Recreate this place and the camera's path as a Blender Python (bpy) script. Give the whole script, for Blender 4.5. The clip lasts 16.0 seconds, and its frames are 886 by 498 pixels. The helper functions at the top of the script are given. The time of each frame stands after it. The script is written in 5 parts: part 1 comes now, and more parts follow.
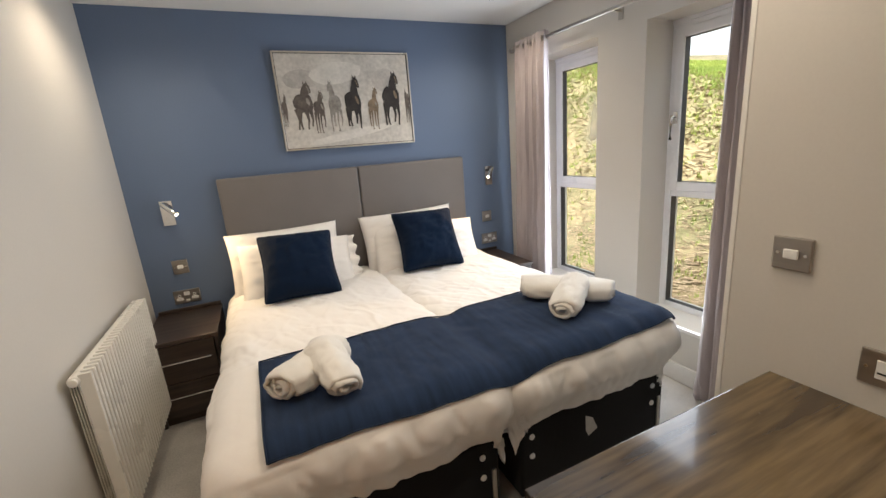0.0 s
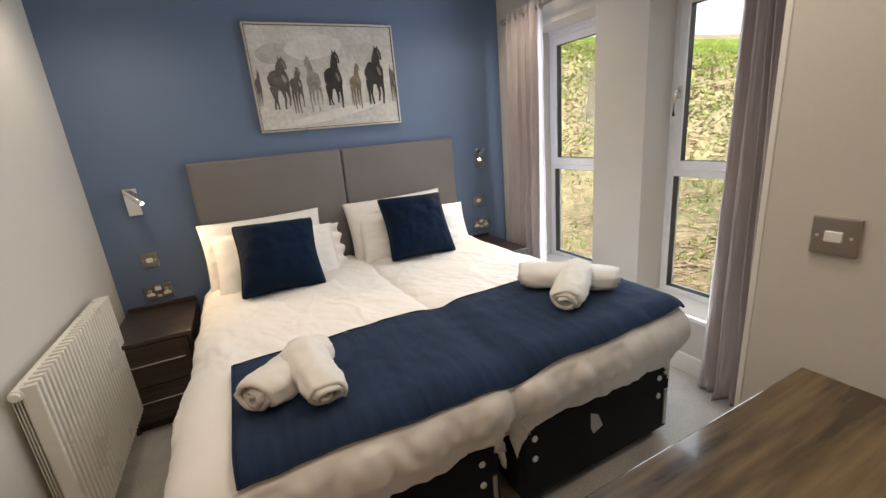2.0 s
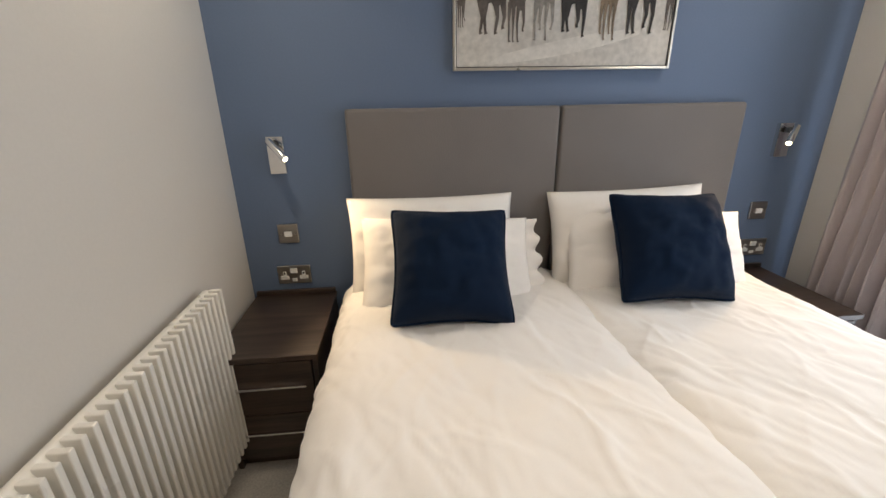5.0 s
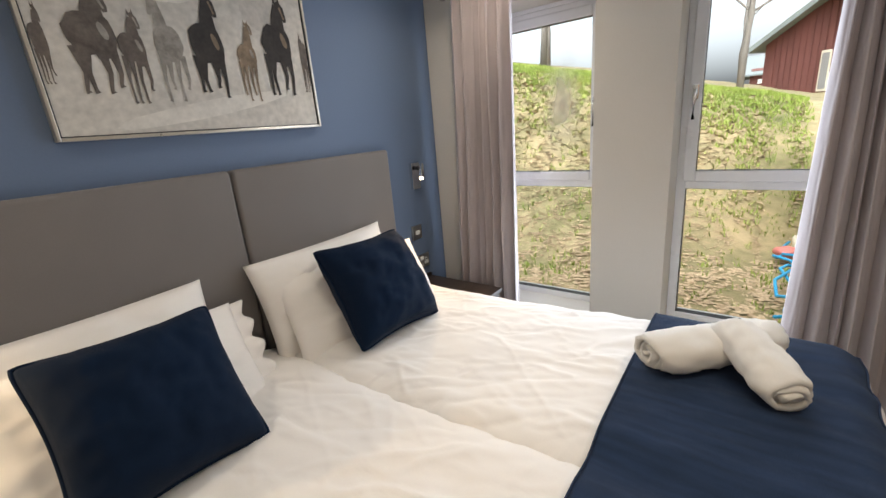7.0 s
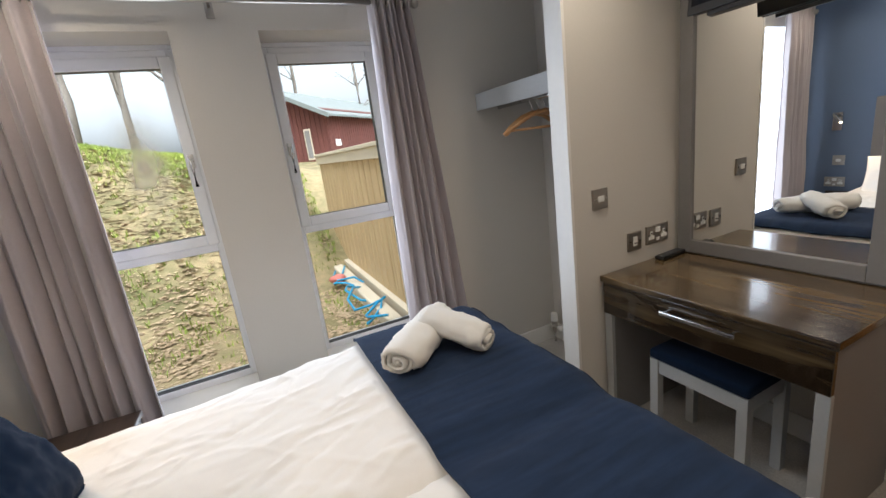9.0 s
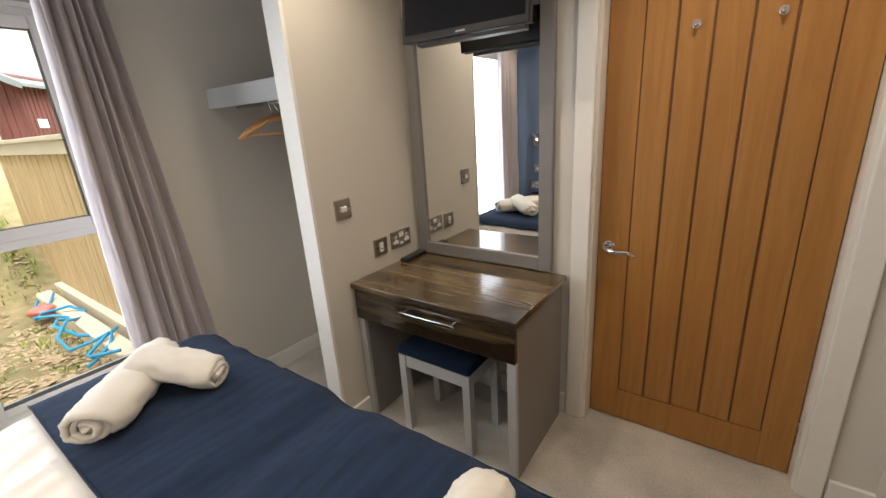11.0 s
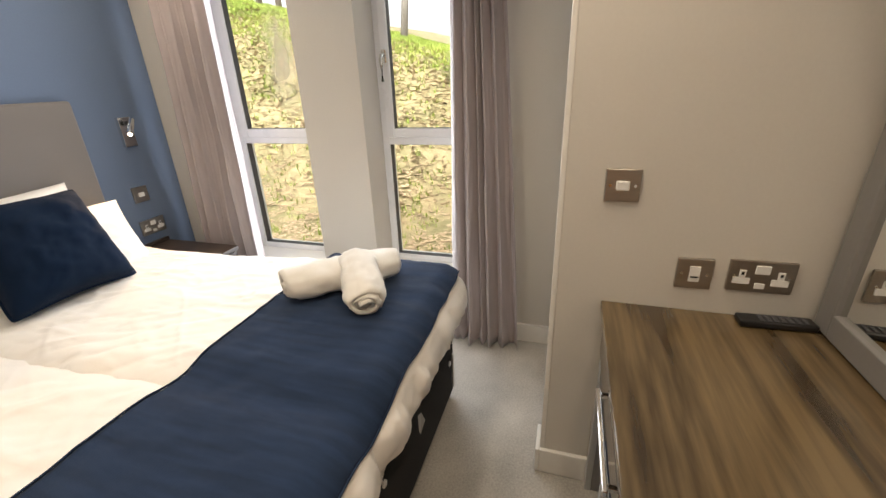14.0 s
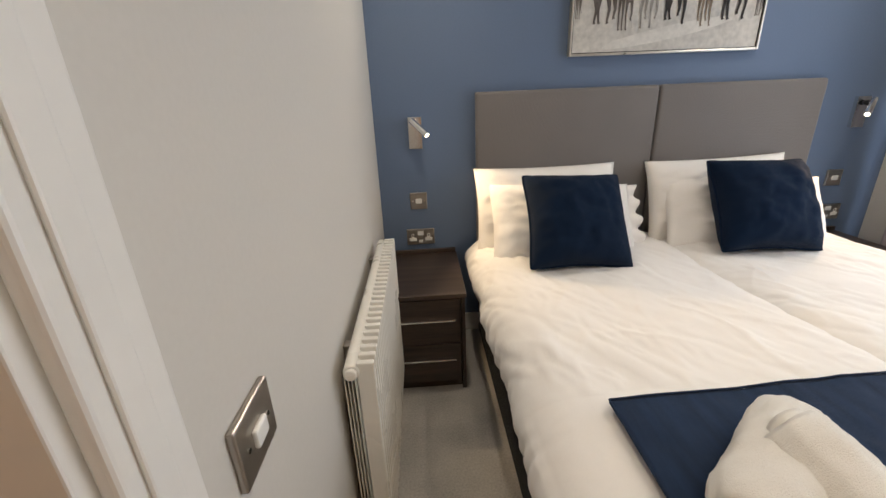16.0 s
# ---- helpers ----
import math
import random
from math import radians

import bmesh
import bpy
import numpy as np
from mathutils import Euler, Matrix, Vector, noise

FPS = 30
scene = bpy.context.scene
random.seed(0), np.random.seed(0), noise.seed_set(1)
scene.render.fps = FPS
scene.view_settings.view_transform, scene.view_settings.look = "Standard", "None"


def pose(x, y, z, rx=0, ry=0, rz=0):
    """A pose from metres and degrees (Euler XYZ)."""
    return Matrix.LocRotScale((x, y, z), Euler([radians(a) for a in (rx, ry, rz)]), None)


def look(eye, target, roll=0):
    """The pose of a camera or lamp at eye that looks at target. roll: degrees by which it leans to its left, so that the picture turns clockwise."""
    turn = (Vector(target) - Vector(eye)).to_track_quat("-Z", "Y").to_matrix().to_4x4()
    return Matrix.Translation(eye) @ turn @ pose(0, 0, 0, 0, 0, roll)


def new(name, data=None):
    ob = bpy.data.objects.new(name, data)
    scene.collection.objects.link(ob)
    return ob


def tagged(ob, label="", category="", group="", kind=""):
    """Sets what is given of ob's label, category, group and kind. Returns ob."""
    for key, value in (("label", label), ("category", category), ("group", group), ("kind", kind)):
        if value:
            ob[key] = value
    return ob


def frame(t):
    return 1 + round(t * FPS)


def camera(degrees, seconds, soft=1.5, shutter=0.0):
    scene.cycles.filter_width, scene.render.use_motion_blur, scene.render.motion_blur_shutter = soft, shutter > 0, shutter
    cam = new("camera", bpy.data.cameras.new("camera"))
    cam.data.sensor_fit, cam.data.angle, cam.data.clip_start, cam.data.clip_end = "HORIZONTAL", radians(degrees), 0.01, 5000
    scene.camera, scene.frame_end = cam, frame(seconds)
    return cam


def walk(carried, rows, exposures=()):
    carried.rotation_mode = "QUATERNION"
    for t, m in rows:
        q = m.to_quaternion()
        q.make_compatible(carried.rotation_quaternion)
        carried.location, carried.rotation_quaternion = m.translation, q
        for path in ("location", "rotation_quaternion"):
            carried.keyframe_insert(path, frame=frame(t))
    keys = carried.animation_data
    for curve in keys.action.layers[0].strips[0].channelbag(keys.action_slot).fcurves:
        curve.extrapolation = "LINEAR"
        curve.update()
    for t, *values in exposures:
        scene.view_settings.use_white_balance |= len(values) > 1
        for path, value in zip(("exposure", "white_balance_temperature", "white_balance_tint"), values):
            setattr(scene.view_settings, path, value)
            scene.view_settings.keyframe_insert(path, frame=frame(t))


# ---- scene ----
cam = camera(94.1, 16.0)
PATH = [
    (0, (0.896, 1.022, 1.395), (1.681, 2.792, 0.908), -4.5),
    (0.5, (0.885, 1.022, 1.401), (1.660, 2.793, 0.905), -4.5),
    (1, (0.897, 1.022, 1.398), (1.676, 2.786, 0.88), -4.8),
    (1.5, (0.921, 1.030, 1.389), (1.719, 2.779, 0.845), -5.1),
    (2, (0.947, 1.163, 1.364), (1.77, 2.898, 0.807), -5.1),
    (2.5, (0.892, 1.535, 1.351), (1.747, 3.253, 0.786), -4.7),
    (3, (0.901, 1.917, 1.374), (1.515, 3.726, 0.783), -3.8),
    (3.5, (0.908, 2.265, 1.354), (1.172, 4.132, 0.687), -1.3),
    (3.7, (0.917, 2.298, 1.35), (1.038, 4.171, 0.658), -0.5),
    (5.8, (0.901, 2.152, 1.317), (1.282, 4.005, 0.666), -2.6),
    (6, (0.868, 2.246, 1.332), (1.474, 4.05, 0.717), -3.4),
    (6.5, (0.788, 2.33, 1.389), (1.932, 3.86, 0.797), -4.3),
    (7, (0.825, 2.391, 1.385), (2.338, 3.571, 0.819), -4.9),
    (7.5, (0.876, 2.547, 1.38), (2.647, 3.309, 0.849), -6.2),
    (8, (0.862, 2.769, 1.377), (2.776, 2.98, 0.836), -6.7),
    (8.5, (0.834, 2.949, 1.347), (2.741, 2.629, 0.838), -8.0),
    (9, (0.819, 2.909, 1.363), (2.586, 2.108, 0.881), -7.6),
    (9.5, (0.807, 3.002, 1.424), (2.287, 1.761, 0.904), -5.8),
    (10, (0.75, 3.028, 1.437), (1.947, 1.512, 0.918), -3.4),
    (10.2, (0.723, 3.01, 1.432), (1.854, 1.446, 0.906), -3.1),
    (12.3, (0.734, 2.122, 1.354), (1.968, 0.747, 0.59), -4.6),
    (12.5, (0.763, 2.047, 1.344), (2.157, 0.819, 0.603), -4.4),
    (13, (0.794, 1.867, 1.328), (2.481, 1.137, 0.54), -2.3),
    (13.5, (0.876, 1.773, 1.32), (2.695, 1.588, 0.511), -1.8),
    (14, (0.979, 1.706, 1.331), (2.74, 2.264, 0.566), -2.2),
    (14.5, (0.98, 1.66, 1.257), (2.17, 3.113, 0.568), -4.9),
    (15, (0.883, 1.667, 1.294), (1.463, 3.451, 0.6), -4.9),
    (15.5, (0.666, 1.774, 1.313), (0.992, 3.61, 0.588), -2.7),
    (16, (0.432, 1.902, 1.295), (0.511, 3.772, 0.59), -2.4),
]
walk(cam, [(t, look(eye, target, roll)) for t, eye, target, roll in PATH],
     [(0, 0.4, 6250, 10), (3.5, 0.2, 6100, 10), (7, 0.15, 6100, 10), (8, 0.1, 5950, 10), (9.4, 0.05, 5900, 10), (10, 0.1, 7000, 10), (12.5, 0.85, 5200, 10), (13.2, 0.8, 5700, 10), (14, 0.55, 6600, 10), (14.6, 0.3, 6300, 10), (16, 0.3, 6000, 10)])
SKY, SUN, DAY, DOWN, READ = 0.15, 3.0, 11.5, 17.2, 12.0
BLUE, GREIGE, NAVY = (0.118, 0.165, 0.258), (0.62, 0.59, 0.54), (0.017, 0.031, 0.066)

# ---- world, sun, lamps ----
world = bpy.data.worlds.new("overcast")
scene.world = world
world.use_nodes = True
wn, wl = world.node_tree.nodes, world.node_tree.links
sky = wn.new("ShaderNodeTexSky")
sky.sky_type, sky.sun_disc = "NISHITA", False
sky.sun_elevation, sky.sun_rotation = radians(48), radians(250)
sky.air_density, sky.dust_density = 1.0, 6.0
pale = wn.new("ShaderNodeHueSaturation")
pale.inputs["Saturation"].default_value, pale.inputs["Value"].default_value = 0.08, 2.5
wl.new(sky.outputs[0], pale.inputs["Color"])
wl.new(pale.outputs[0], wn["Background"].inputs["Color"])
wn["Background"].inputs["Strength"].default_value = SKY

sun = new("sun", bpy.data.lights.new("sun", "SUN"))
sun.data.energy, sun.data.angle, sun.data.color = SUN, radians(20), (1.0, 0.95, 0.88)
sun.matrix_basis = look((-0.6, 6.0, 12), (3, 3, 0))


def window_light(y0, y1, z0, z1):
    ob = new("window_daylight", bpy.data.lights.new("window_daylight", "AREA"))
    ob.data.shape, ob.data.size, ob.data.size_y = "RECTANGLE", y1 - y0, z1 - z0
    ob.data.energy, ob.data.color = DAY, (0.86, 0.92, 1.0)
    ob.matrix_basis = look((2.898, (y0 + y1) / 2, (z0 + z1) / 2), (0, (y0 + y1) / 2, (z0 + z1) / 2))


def spot(name, eye, target, watts, angle, blend=0.5, color=(1.0, 0.83, 0.62), size=0.03):
    ob = new(name, bpy.data.lights.new(name, "SPOT"))
    d = ob.data
    d.energy, d.spot_size, d.spot_blend, d.color, d.shadow_soft_size = watts, radians(angle), blend, color, size
    ob.matrix_basis = look(eye, target)
    return ob


W1, W2, WZ = (3.04, 3.66), (2.105, 2.70), (0.305, 1.945)
window_light(*W1, *WZ)
window_light(*W2, *WZ)
DOWNLIGHTS = [(0.52, 3.40), (2.45, 3.45), (0.74, 1.50), (1.80, 1.72), (1.45, 2.45)]
for dx, dy in DOWNLIGHTS:
    spot("downlight_beam", (dx, dy, 2.235), (dx, dy + 0.001, 0), DOWN, 150, 1.0)

# ---- helpers ----


def empty(name, at, label, category, group="", kind=""):
    ob = new(name)
    ob.empty_display_size = 0.1
    ob.matrix_basis = pose(*at)
    return tagged(ob, label, category, group, kind)


def part(name, bm, material, parent=None, label="", smooth=False):
    """One mesh object out of a bmesh in world coordinates, under a thing or a part."""
    me = bpy.data.meshes.new(name)
    bm.normal_update()
    bm.to_mesh(me)
    bm.free()
    if material:
        me.materials.append(material)
    if smooth:
        for p in me.polygons:
            p.use_smooth = True
    ob = new(name, me)
    if parent:
        ob.parent = parent
        if parent.type == "EMPTY":
            ob.matrix_parent_inverse = parent.matrix_basis.inverted()
    if label:
        ob["label"] = label
    return ob


def box(x0, x1, y0, y1, z0, z1, bevel=0.0, segments=2, bm=None):
    """A bevelled box; added to bm when one is given."""
    b = bmesh.new()
    v = bmesh.ops.create_cube(b, size=1.0)["verts"]
    for q in v:
        q.co = Vector((x0 + (q.co.x + .5) * (x1 - x0), y0 + (q.co.y + .5) * (y1 - y0), z0 + (q.co.z + .5) * (z1 - z0)))
    if bevel:
        bmesh.ops.bevel(b, geom=b.edges[:], offset=bevel, segments=segments, affect="EDGES", profile=0.5)
    return b if bm is None else merge(bm, b)


def merge(bm, other, m=None):
    if m is not None:
        bmesh.ops.transform(other, matrix=m, verts=other.verts)
    me = bpy.data.meshes.new("tmp")
    other.to_mesh(me)
    other.free()
    bm.from_mesh(me)
    bpy.data.meshes.remove(me)
    return bm


def rod(a, b, r, r2=None, sides=16, bevel=0.0, bm=None):
    a, b = Vector(a), Vector(b)
    o = bmesh.new()
    bmesh.ops.create_cone(o, cap_ends=True, segments=sides, radius1=r, radius2=r if r2 is None else r2, depth=(b - a).length)
    if bevel:
        rim = [e for e in o.edges if len(e.link_faces) == 2 and any(len(f.verts) > 4 for f in e.link_faces)]
        bmesh.ops.bevel(o, geom=rim, offset=bevel, segments=2, affect="EDGES", profile=0.5)
    m = Matrix.Translation((a + b) / 2) @ (b - a).to_track_quat("Z", "Y").to_matrix().to_4x4()
    bmesh.ops.transform(o, matrix=m, verts=o.verts)
    return o if bm is None else merge(bm, o)


def tube(points, r, sides=10):
    """A bent round tube along points."""
    bm = bmesh.new()
    pts = [Vector(p) for p in points]
    rings = []
    for i, p in enumerate(pts):
        d = (pts[min(i + 1, len(pts) - 1)] - pts[max(i - 1, 0)]).normalized()
        q = d.to_track_quat("Z", "Y")
        rr = r[i] if isinstance(r, (list, tuple)) else r
        rings.append([bm.verts.new(p + q @ Vector((math.cos(a) * rr, math.sin(a) * rr, 0))) for a in (2 * math.pi * k / sides for k in range(sides))])
    for s, t in zip(rings, rings[1:]):
        for k in range(sides):
            bm.faces.new((s[k], s[(k + 1) % sides], t[(k + 1) % sides], t[k]))
    bm.faces.new(rings[0][::-1])
    bm.faces.new(rings[-1])
    bmesh.ops.recalc_face_normals(bm, faces=bm.faces)
    return bm


def sheet(nu, nv, f, closed=False):
    """A grid of quads whose points are f(u, v), u and v from 0 to 1."""
    bm = bmesh.new()
    rows = [[bm.verts.new(f(i / nu, j / nv)) for i in range(nu + (0 if closed else 1))] for j in range(nv + 1)]
    n = len(rows[0])
    for a, b in zip(rows, rows[1:]):
        for i in range(n if closed else n - 1):
            bm.faces.new((a[i], a[(i + 1) % n], b[(i + 1) % n], b[i]))
    return bm


def fbm(p, s, octaves=3):
    return noise.fractal(Vector(p) * s, 0.6, 2.1, octaves)


# ---- materials ----


def surface(name, color, rough=0.6, metal=0.0, spread=0.08, scale=3.0, fine=60.0, bump=0.1, bump_scale=None, stretch=(1, 1, 1), hue2=None, sheen=0.0, coat=0.0, each=0.0):
    """A plain material with large stains, fine grain and relief."""
    m = bpy.data.materials.new(name)
    m.use_nodes = True
    n, l = m.node_tree.nodes, m.node_tree.links
    p = n["Principled BSDF"]
    co = n.new("ShaderNodeTexCoord")
    mp = n.new("ShaderNodeMapping")
    mp.inputs["Scale"].default_value = stretch
    l.new(co.outputs["Object"], mp.inputs[0])
    big, small = n.new("ShaderNodeTexNoise"), n.new("ShaderNodeTexNoise")
    big.inputs["Scale"].default_value, big.inputs["Detail"].default_value = scale, 4
    small.inputs["Scale"].default_value, small.inputs["Detail"].default_value = fine, 3
    for t in (big, small):
        l.new(mp.outputs[0], t.inputs["Vector"])
    ramp = n.new("ShaderNodeValToRGB")
    lo = tuple(c * (1 - spread) for c in color)
    hi = hue2 or tuple(min(1, c * (1 + spread)) for c in color)
    ramp.color_ramp.elements[0].position, ramp.color_ramp.elements[1].position = 0.3, 0.7
    ramp.color_ramp.elements[0].color, ramp.color_ramp.elements[1].color = (*lo, 1), (*hi, 1)
    mixf = n.new("ShaderNodeMix")
    mixf.inputs[0].default_value = 0.4
    l.new(big.outputs["Fac"], mixf.inputs[2])
    l.new(small.outputs["Fac"], mixf.inputs[3])
    source = mixf.outputs[0]
    if each:
        info, add = n.new("ShaderNodeObjectInfo"), n.new("ShaderNodeMath")
        add.operation, add.inputs[1].default_value = "MULTIPLY_ADD", each
        l.new(info.outputs["Random"], add.inputs[0])
        l.new(source, add.inputs[2])
        source = add.outputs[0]
    l.new(source, ramp.inputs[0])
    l.new(ramp.outputs[0], p.inputs["Base Color"])
    p.inputs["Metallic"].default_value = metal
    rr = n.new("ShaderNodeMapRange")
    rr.inputs["To Min"].default_value, rr.inputs["To Max"].default_value = max(0.02, rough - 0.08), min(1, rough + 0.08)
    l.new(big.outputs["Fac"], rr.inputs["Value"])
    l.new(rr.outputs[0], p.inputs["Roughness"])
    if bump:
        b = n.new("ShaderNodeBump")
        b.inputs["Strength"].default_value, b.inputs["Distance"].default_value = bump, 0.002
        t = small
        if bump_scale:
            t = n.new("ShaderNodeTexNoise")
            t.inputs["Scale"].default_value = bump_scale
            l.new(mp.outputs[0], t.inputs["Vector"])
        l.new(t.outputs["Fac"], b.inputs["Height"])
        l.new(b.outputs[0], p.inputs["Normal"])
    p.inputs["Sheen Weight"].default_value = sheen
    p.inputs["Coat Weight"].default_value = coat
    p.inputs["Coat Roughness"].default_value = 0.08
    return m


def timber(name, dark, light, rough, along="x", scale=1.0, coat=0.0, contrast=(0.3, 0.7), rings=5.0):
    """Wood with long grain, pores and slow bands along one axis."""
    m = bpy.data.materials.new(name)
    m.use_nodes = True
    n, l = m.node_tree.nodes, m.node_tree.links
    p = n["Principled BSDF"]
    co, mp = n.new("ShaderNodeTexCoord"), n.new("ShaderNodeMapping")
    s = {"x": (0.9, 11, 11), "y": (11, 0.9, 11), "z": (11, 11, 0.7)}[along]
    mp.inputs["Scale"].default_value = tuple(q * scale for q in s)
    l.new(co.outputs["Object"], mp.inputs[0])
    a, b = n.new("ShaderNodeTexNoise"), n.new("ShaderNodeTexNoise")
    a.inputs["Scale"].default_value, a.inputs["Detail"].default_value, a.inputs["Distortion"].default_value = 1.0, 6, 1.4
    b.inputs["Scale"].default_value, b.inputs["Detail"].default_value = rings * 3, 5
    l.new(mp.outputs[0], a.inputs["Vector"])
    l.new(mp.outputs[0], b.inputs["Vector"])
    mixf = n.new("ShaderNodeMix")
    mixf.inputs[0].default_value = 0.3
    l.new(a.outputs["Fac"], mixf.inputs[2])
    l.new(b.outputs["Fac"], mixf.inputs[3])
    ramp = n.new("ShaderNodeValToRGB")
    ramp.color_ramp.elements[0].position, ramp.color_ramp.elements[1].position = contrast
    ramp.color_ramp.elements[0].color, ramp.color_ramp.elements[1].color = (*dark, 1), (*light, 1)
    l.new(mixf.outputs[0], ramp.inputs[0])
    l.new(ramp.outputs[0], p.inputs["Base Color"])
    p.inputs["Roughness"].default_value = rough
    p.inputs["Coat Weight"].default_value, p.inputs["Coat Roughness"].default_value = coat, 0.06
    bp = n.new("ShaderNodeBump")
    bp.inputs["Strength"].default_value, bp.inputs["Distance"].default_value = 0.12, 0.001
    l.new(b.outputs["Fac"], bp.inputs["Height"])
    l.new(bp.outputs[0], p.inputs["Normal"])
    return m


def weave(name, color, rough=0.9, pitch=900.0, bump=0.25, spread=0.15, sheen=0.3, slub=(1, 1, 1)):
    """Woven cloth: crossing threads over a mottled colour."""
    m = surface(name, color, rough, 0, spread, 5, 220, 0, stretch=slub, sheen=sheen)
    n, l = m.node_tree.nodes, m.node_tree.links
    n["Principled BSDF"].inputs["Specular IOR Level"].default_value = 0.15
    co = n.new("ShaderNodeTexCoord")
    h = []
    for ax in ("X", "Y"):
        w = n.new("ShaderNodeTexWave")
        w.bands_direction = ax
        w.inputs["Scale"].default_value, w.inputs["Distortion"].default_value = pitch / 5, 1.5
        l.new(co.outputs["Object"], w.inputs["Vector"])
        h.append(w)
    add = n.new("ShaderNodeMath")
    l.new(h[0].outputs["Fac"], add.inputs[0])
    l.new(h[1].outputs["Fac"], add.inputs[1])
    b = n.new("ShaderNodeBump")
    b.inputs["Strength"].default_value, b.inputs["Distance"].default_value = bump, 0.001
    l.new(add.outputs[0], b.inputs["Height"])
    l.new(b.outputs[0], n["Principled BSDF"].inputs["Normal"])
    return m


def glow(name, color, strength):
    m = bpy.data.materials.new(name)
    m.use_nodes = True
    p = m.node_tree.nodes["Principled BSDF"]
    p.inputs["Base Color"].default_value = (*color, 1)
    p.inputs["Emission Color"].default_value, p.inputs["Emission Strength"].default_value = (*color, 1), strength
    return m


def clear_glass(name):
    m = bpy.data.materials.new(name)
    m.use_nodes = True
    n, l = m.node_tree.nodes, m.node_tree.links
    t, g, mx, fr, mr = n.new("ShaderNodeBsdfTransparent"), n.new("ShaderNodeBsdfGlossy"), n.new("ShaderNodeMixShader"), n.new("ShaderNodeLayerWeight"), n.new("ShaderNodeMath")
    t.inputs[0].default_value = (0.95, 0.97, 0.96, 1)
    g.inputs["Roughness"].default_value = 0.01
    fr.inputs[0].default_value = 0.5
    mr.operation, mr.inputs[1].default_value = "POWER", 5.0
    l.new(fr.outputs["Facing"], mr.inputs[0])
    l.new(mr.outputs[0], mx.inputs[0])
    l.new(t.outputs[0], mx.inputs[1])
    l.new(g.outputs[0], mx.inputs[2])
    l.new(mx.outputs[0], n["Material Output"].inputs[0])
    return m


def misted_glass(name, at):
    """A failed sealed pane: clear at the rim, misted in a soft patch."""
    m = clear_glass(name)
    n, l = m.node_tree.nodes, m.node_tree.links
    co, mp, gr, nz = n.new("ShaderNodeTexCoord"), n.new("ShaderNodeMapping"), n.new("ShaderNodeTexGradient"), n.new("ShaderNodeTexNoise")
    mp.vector_type = "TEXTURE"
    mp.inputs["Location"].default_value, mp.inputs["Scale"].default_value = at, (1, 0.15, 0.40)
    gr.gradient_type = "QUADRATIC_SPHERE"
    nz.inputs["Scale"].default_value = 9
    l.new(co.outputs["Object"], mp.inputs[0])
    l.new(mp.outputs[0], gr.inputs[0])
    l.new(co.outputs["Object"], nz.inputs["Vector"])
    k2 = n.new("ShaderNodeMath")
    k, tr, mx = n.new("ShaderNodeMath"), n.new("ShaderNodeBsdfTranslucent"), n.new("ShaderNodeMixShader")
    k.operation, k2.operation, k2.inputs[1].default_value = "MULTIPLY", "MULTIPLY", 1.25
    l.new(gr.outputs["Fac"], k.inputs[0])
    l.new(nz.outputs["Fac"], k.inputs[1])
    tr.inputs[0].default_value = (0.72, 0.68, 0.60, 1)
    out = n["Material Output"]
    first = out.inputs[0].links[0].from_socket
    l.new(k.outputs[0], k2.inputs[0])
    l.new(k2.outputs[0], mx.inputs[0])
    l.new(first, mx.inputs[1])
    l.new(tr.outputs[0], mx.inputs[2])
    l.new(mx.outputs[0], out.inputs[0])
    return m


M_BLUE = surface("blue_wall_paint", BLUE, 0.62, 0, 0.05, 1.5, 120, 0.12)
M_GREIGE = surface("warm_grey_wall_paint", GREIGE, 0.6, 0, 0.03, 1.2, 120, 0.1)
M_CEIL = surface("ceiling_white_paint", (0.8, 0.79, 0.77), 0.7, 0, 0.02, 1, 90, 0.05)
M_WHITE = surface("white_satin_paint", (0.78, 0.76, 0.72), 0.35, 0, 0.03, 4, 40, 0.04)
M_UPVC = surface("white_plastic_frame", (0.8, 0.81, 0.82), 0.3, 0, 0.02, 4, 30, 0.0)
M_RAD = surface("radiator_enamel", (0.80, 0.77, 0.70), 0.28, 0, 0.02, 4, 40, 0.02)
M_CARPET = surface("grey_carpet", (0.47, 0.445, 0.405), 0.97, 0, 0.36, 4, 130, 0.9, 420, sheen=0.2)
M_DESK = timber("walnut_laminate", (0.024, 0.015, 0.008), (0.170, 0.118, 0.058), 0.18, "x", 0.34, 0.5, (0.42, 0.60), 4)
M_DARKWOOD = timber("dark_wood_laminate", (0.012, 0.008, 0.006), (0.075, 0.048, 0.034), 0.38, "x", 1.0, 0.1)
M_OAK = timber("oak_veneer", (0.30, 0.130, 0.028), (0.45, 0.220, 0.058), 0.42, "z", 2.2, 0.12, (0.25, 0.75), 8)
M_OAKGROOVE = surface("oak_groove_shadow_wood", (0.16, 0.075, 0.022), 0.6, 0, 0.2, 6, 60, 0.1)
M_GREY = surface("grey_painted_board", (0.22, 0.21, 0.205), 0.45, 0, 0.06, 5, 80, 0.08)
M_STOOL = surface("pale_grey_painted_wood", (0.42, 0.43, 0.43), 0.45, 0, 0.06, 5, 80, 0.08)
M_HEAD = weave("grey_headboard_cloth", (0.185, 0.170, 0.160), 0.85, 900, 0.25, 0.06, 0.2)
M_LINEN = weave("white_bed_linen", (0.83, 0.80, 0.76), 0.85, 1500, 0.06, 0.02, 0.15)
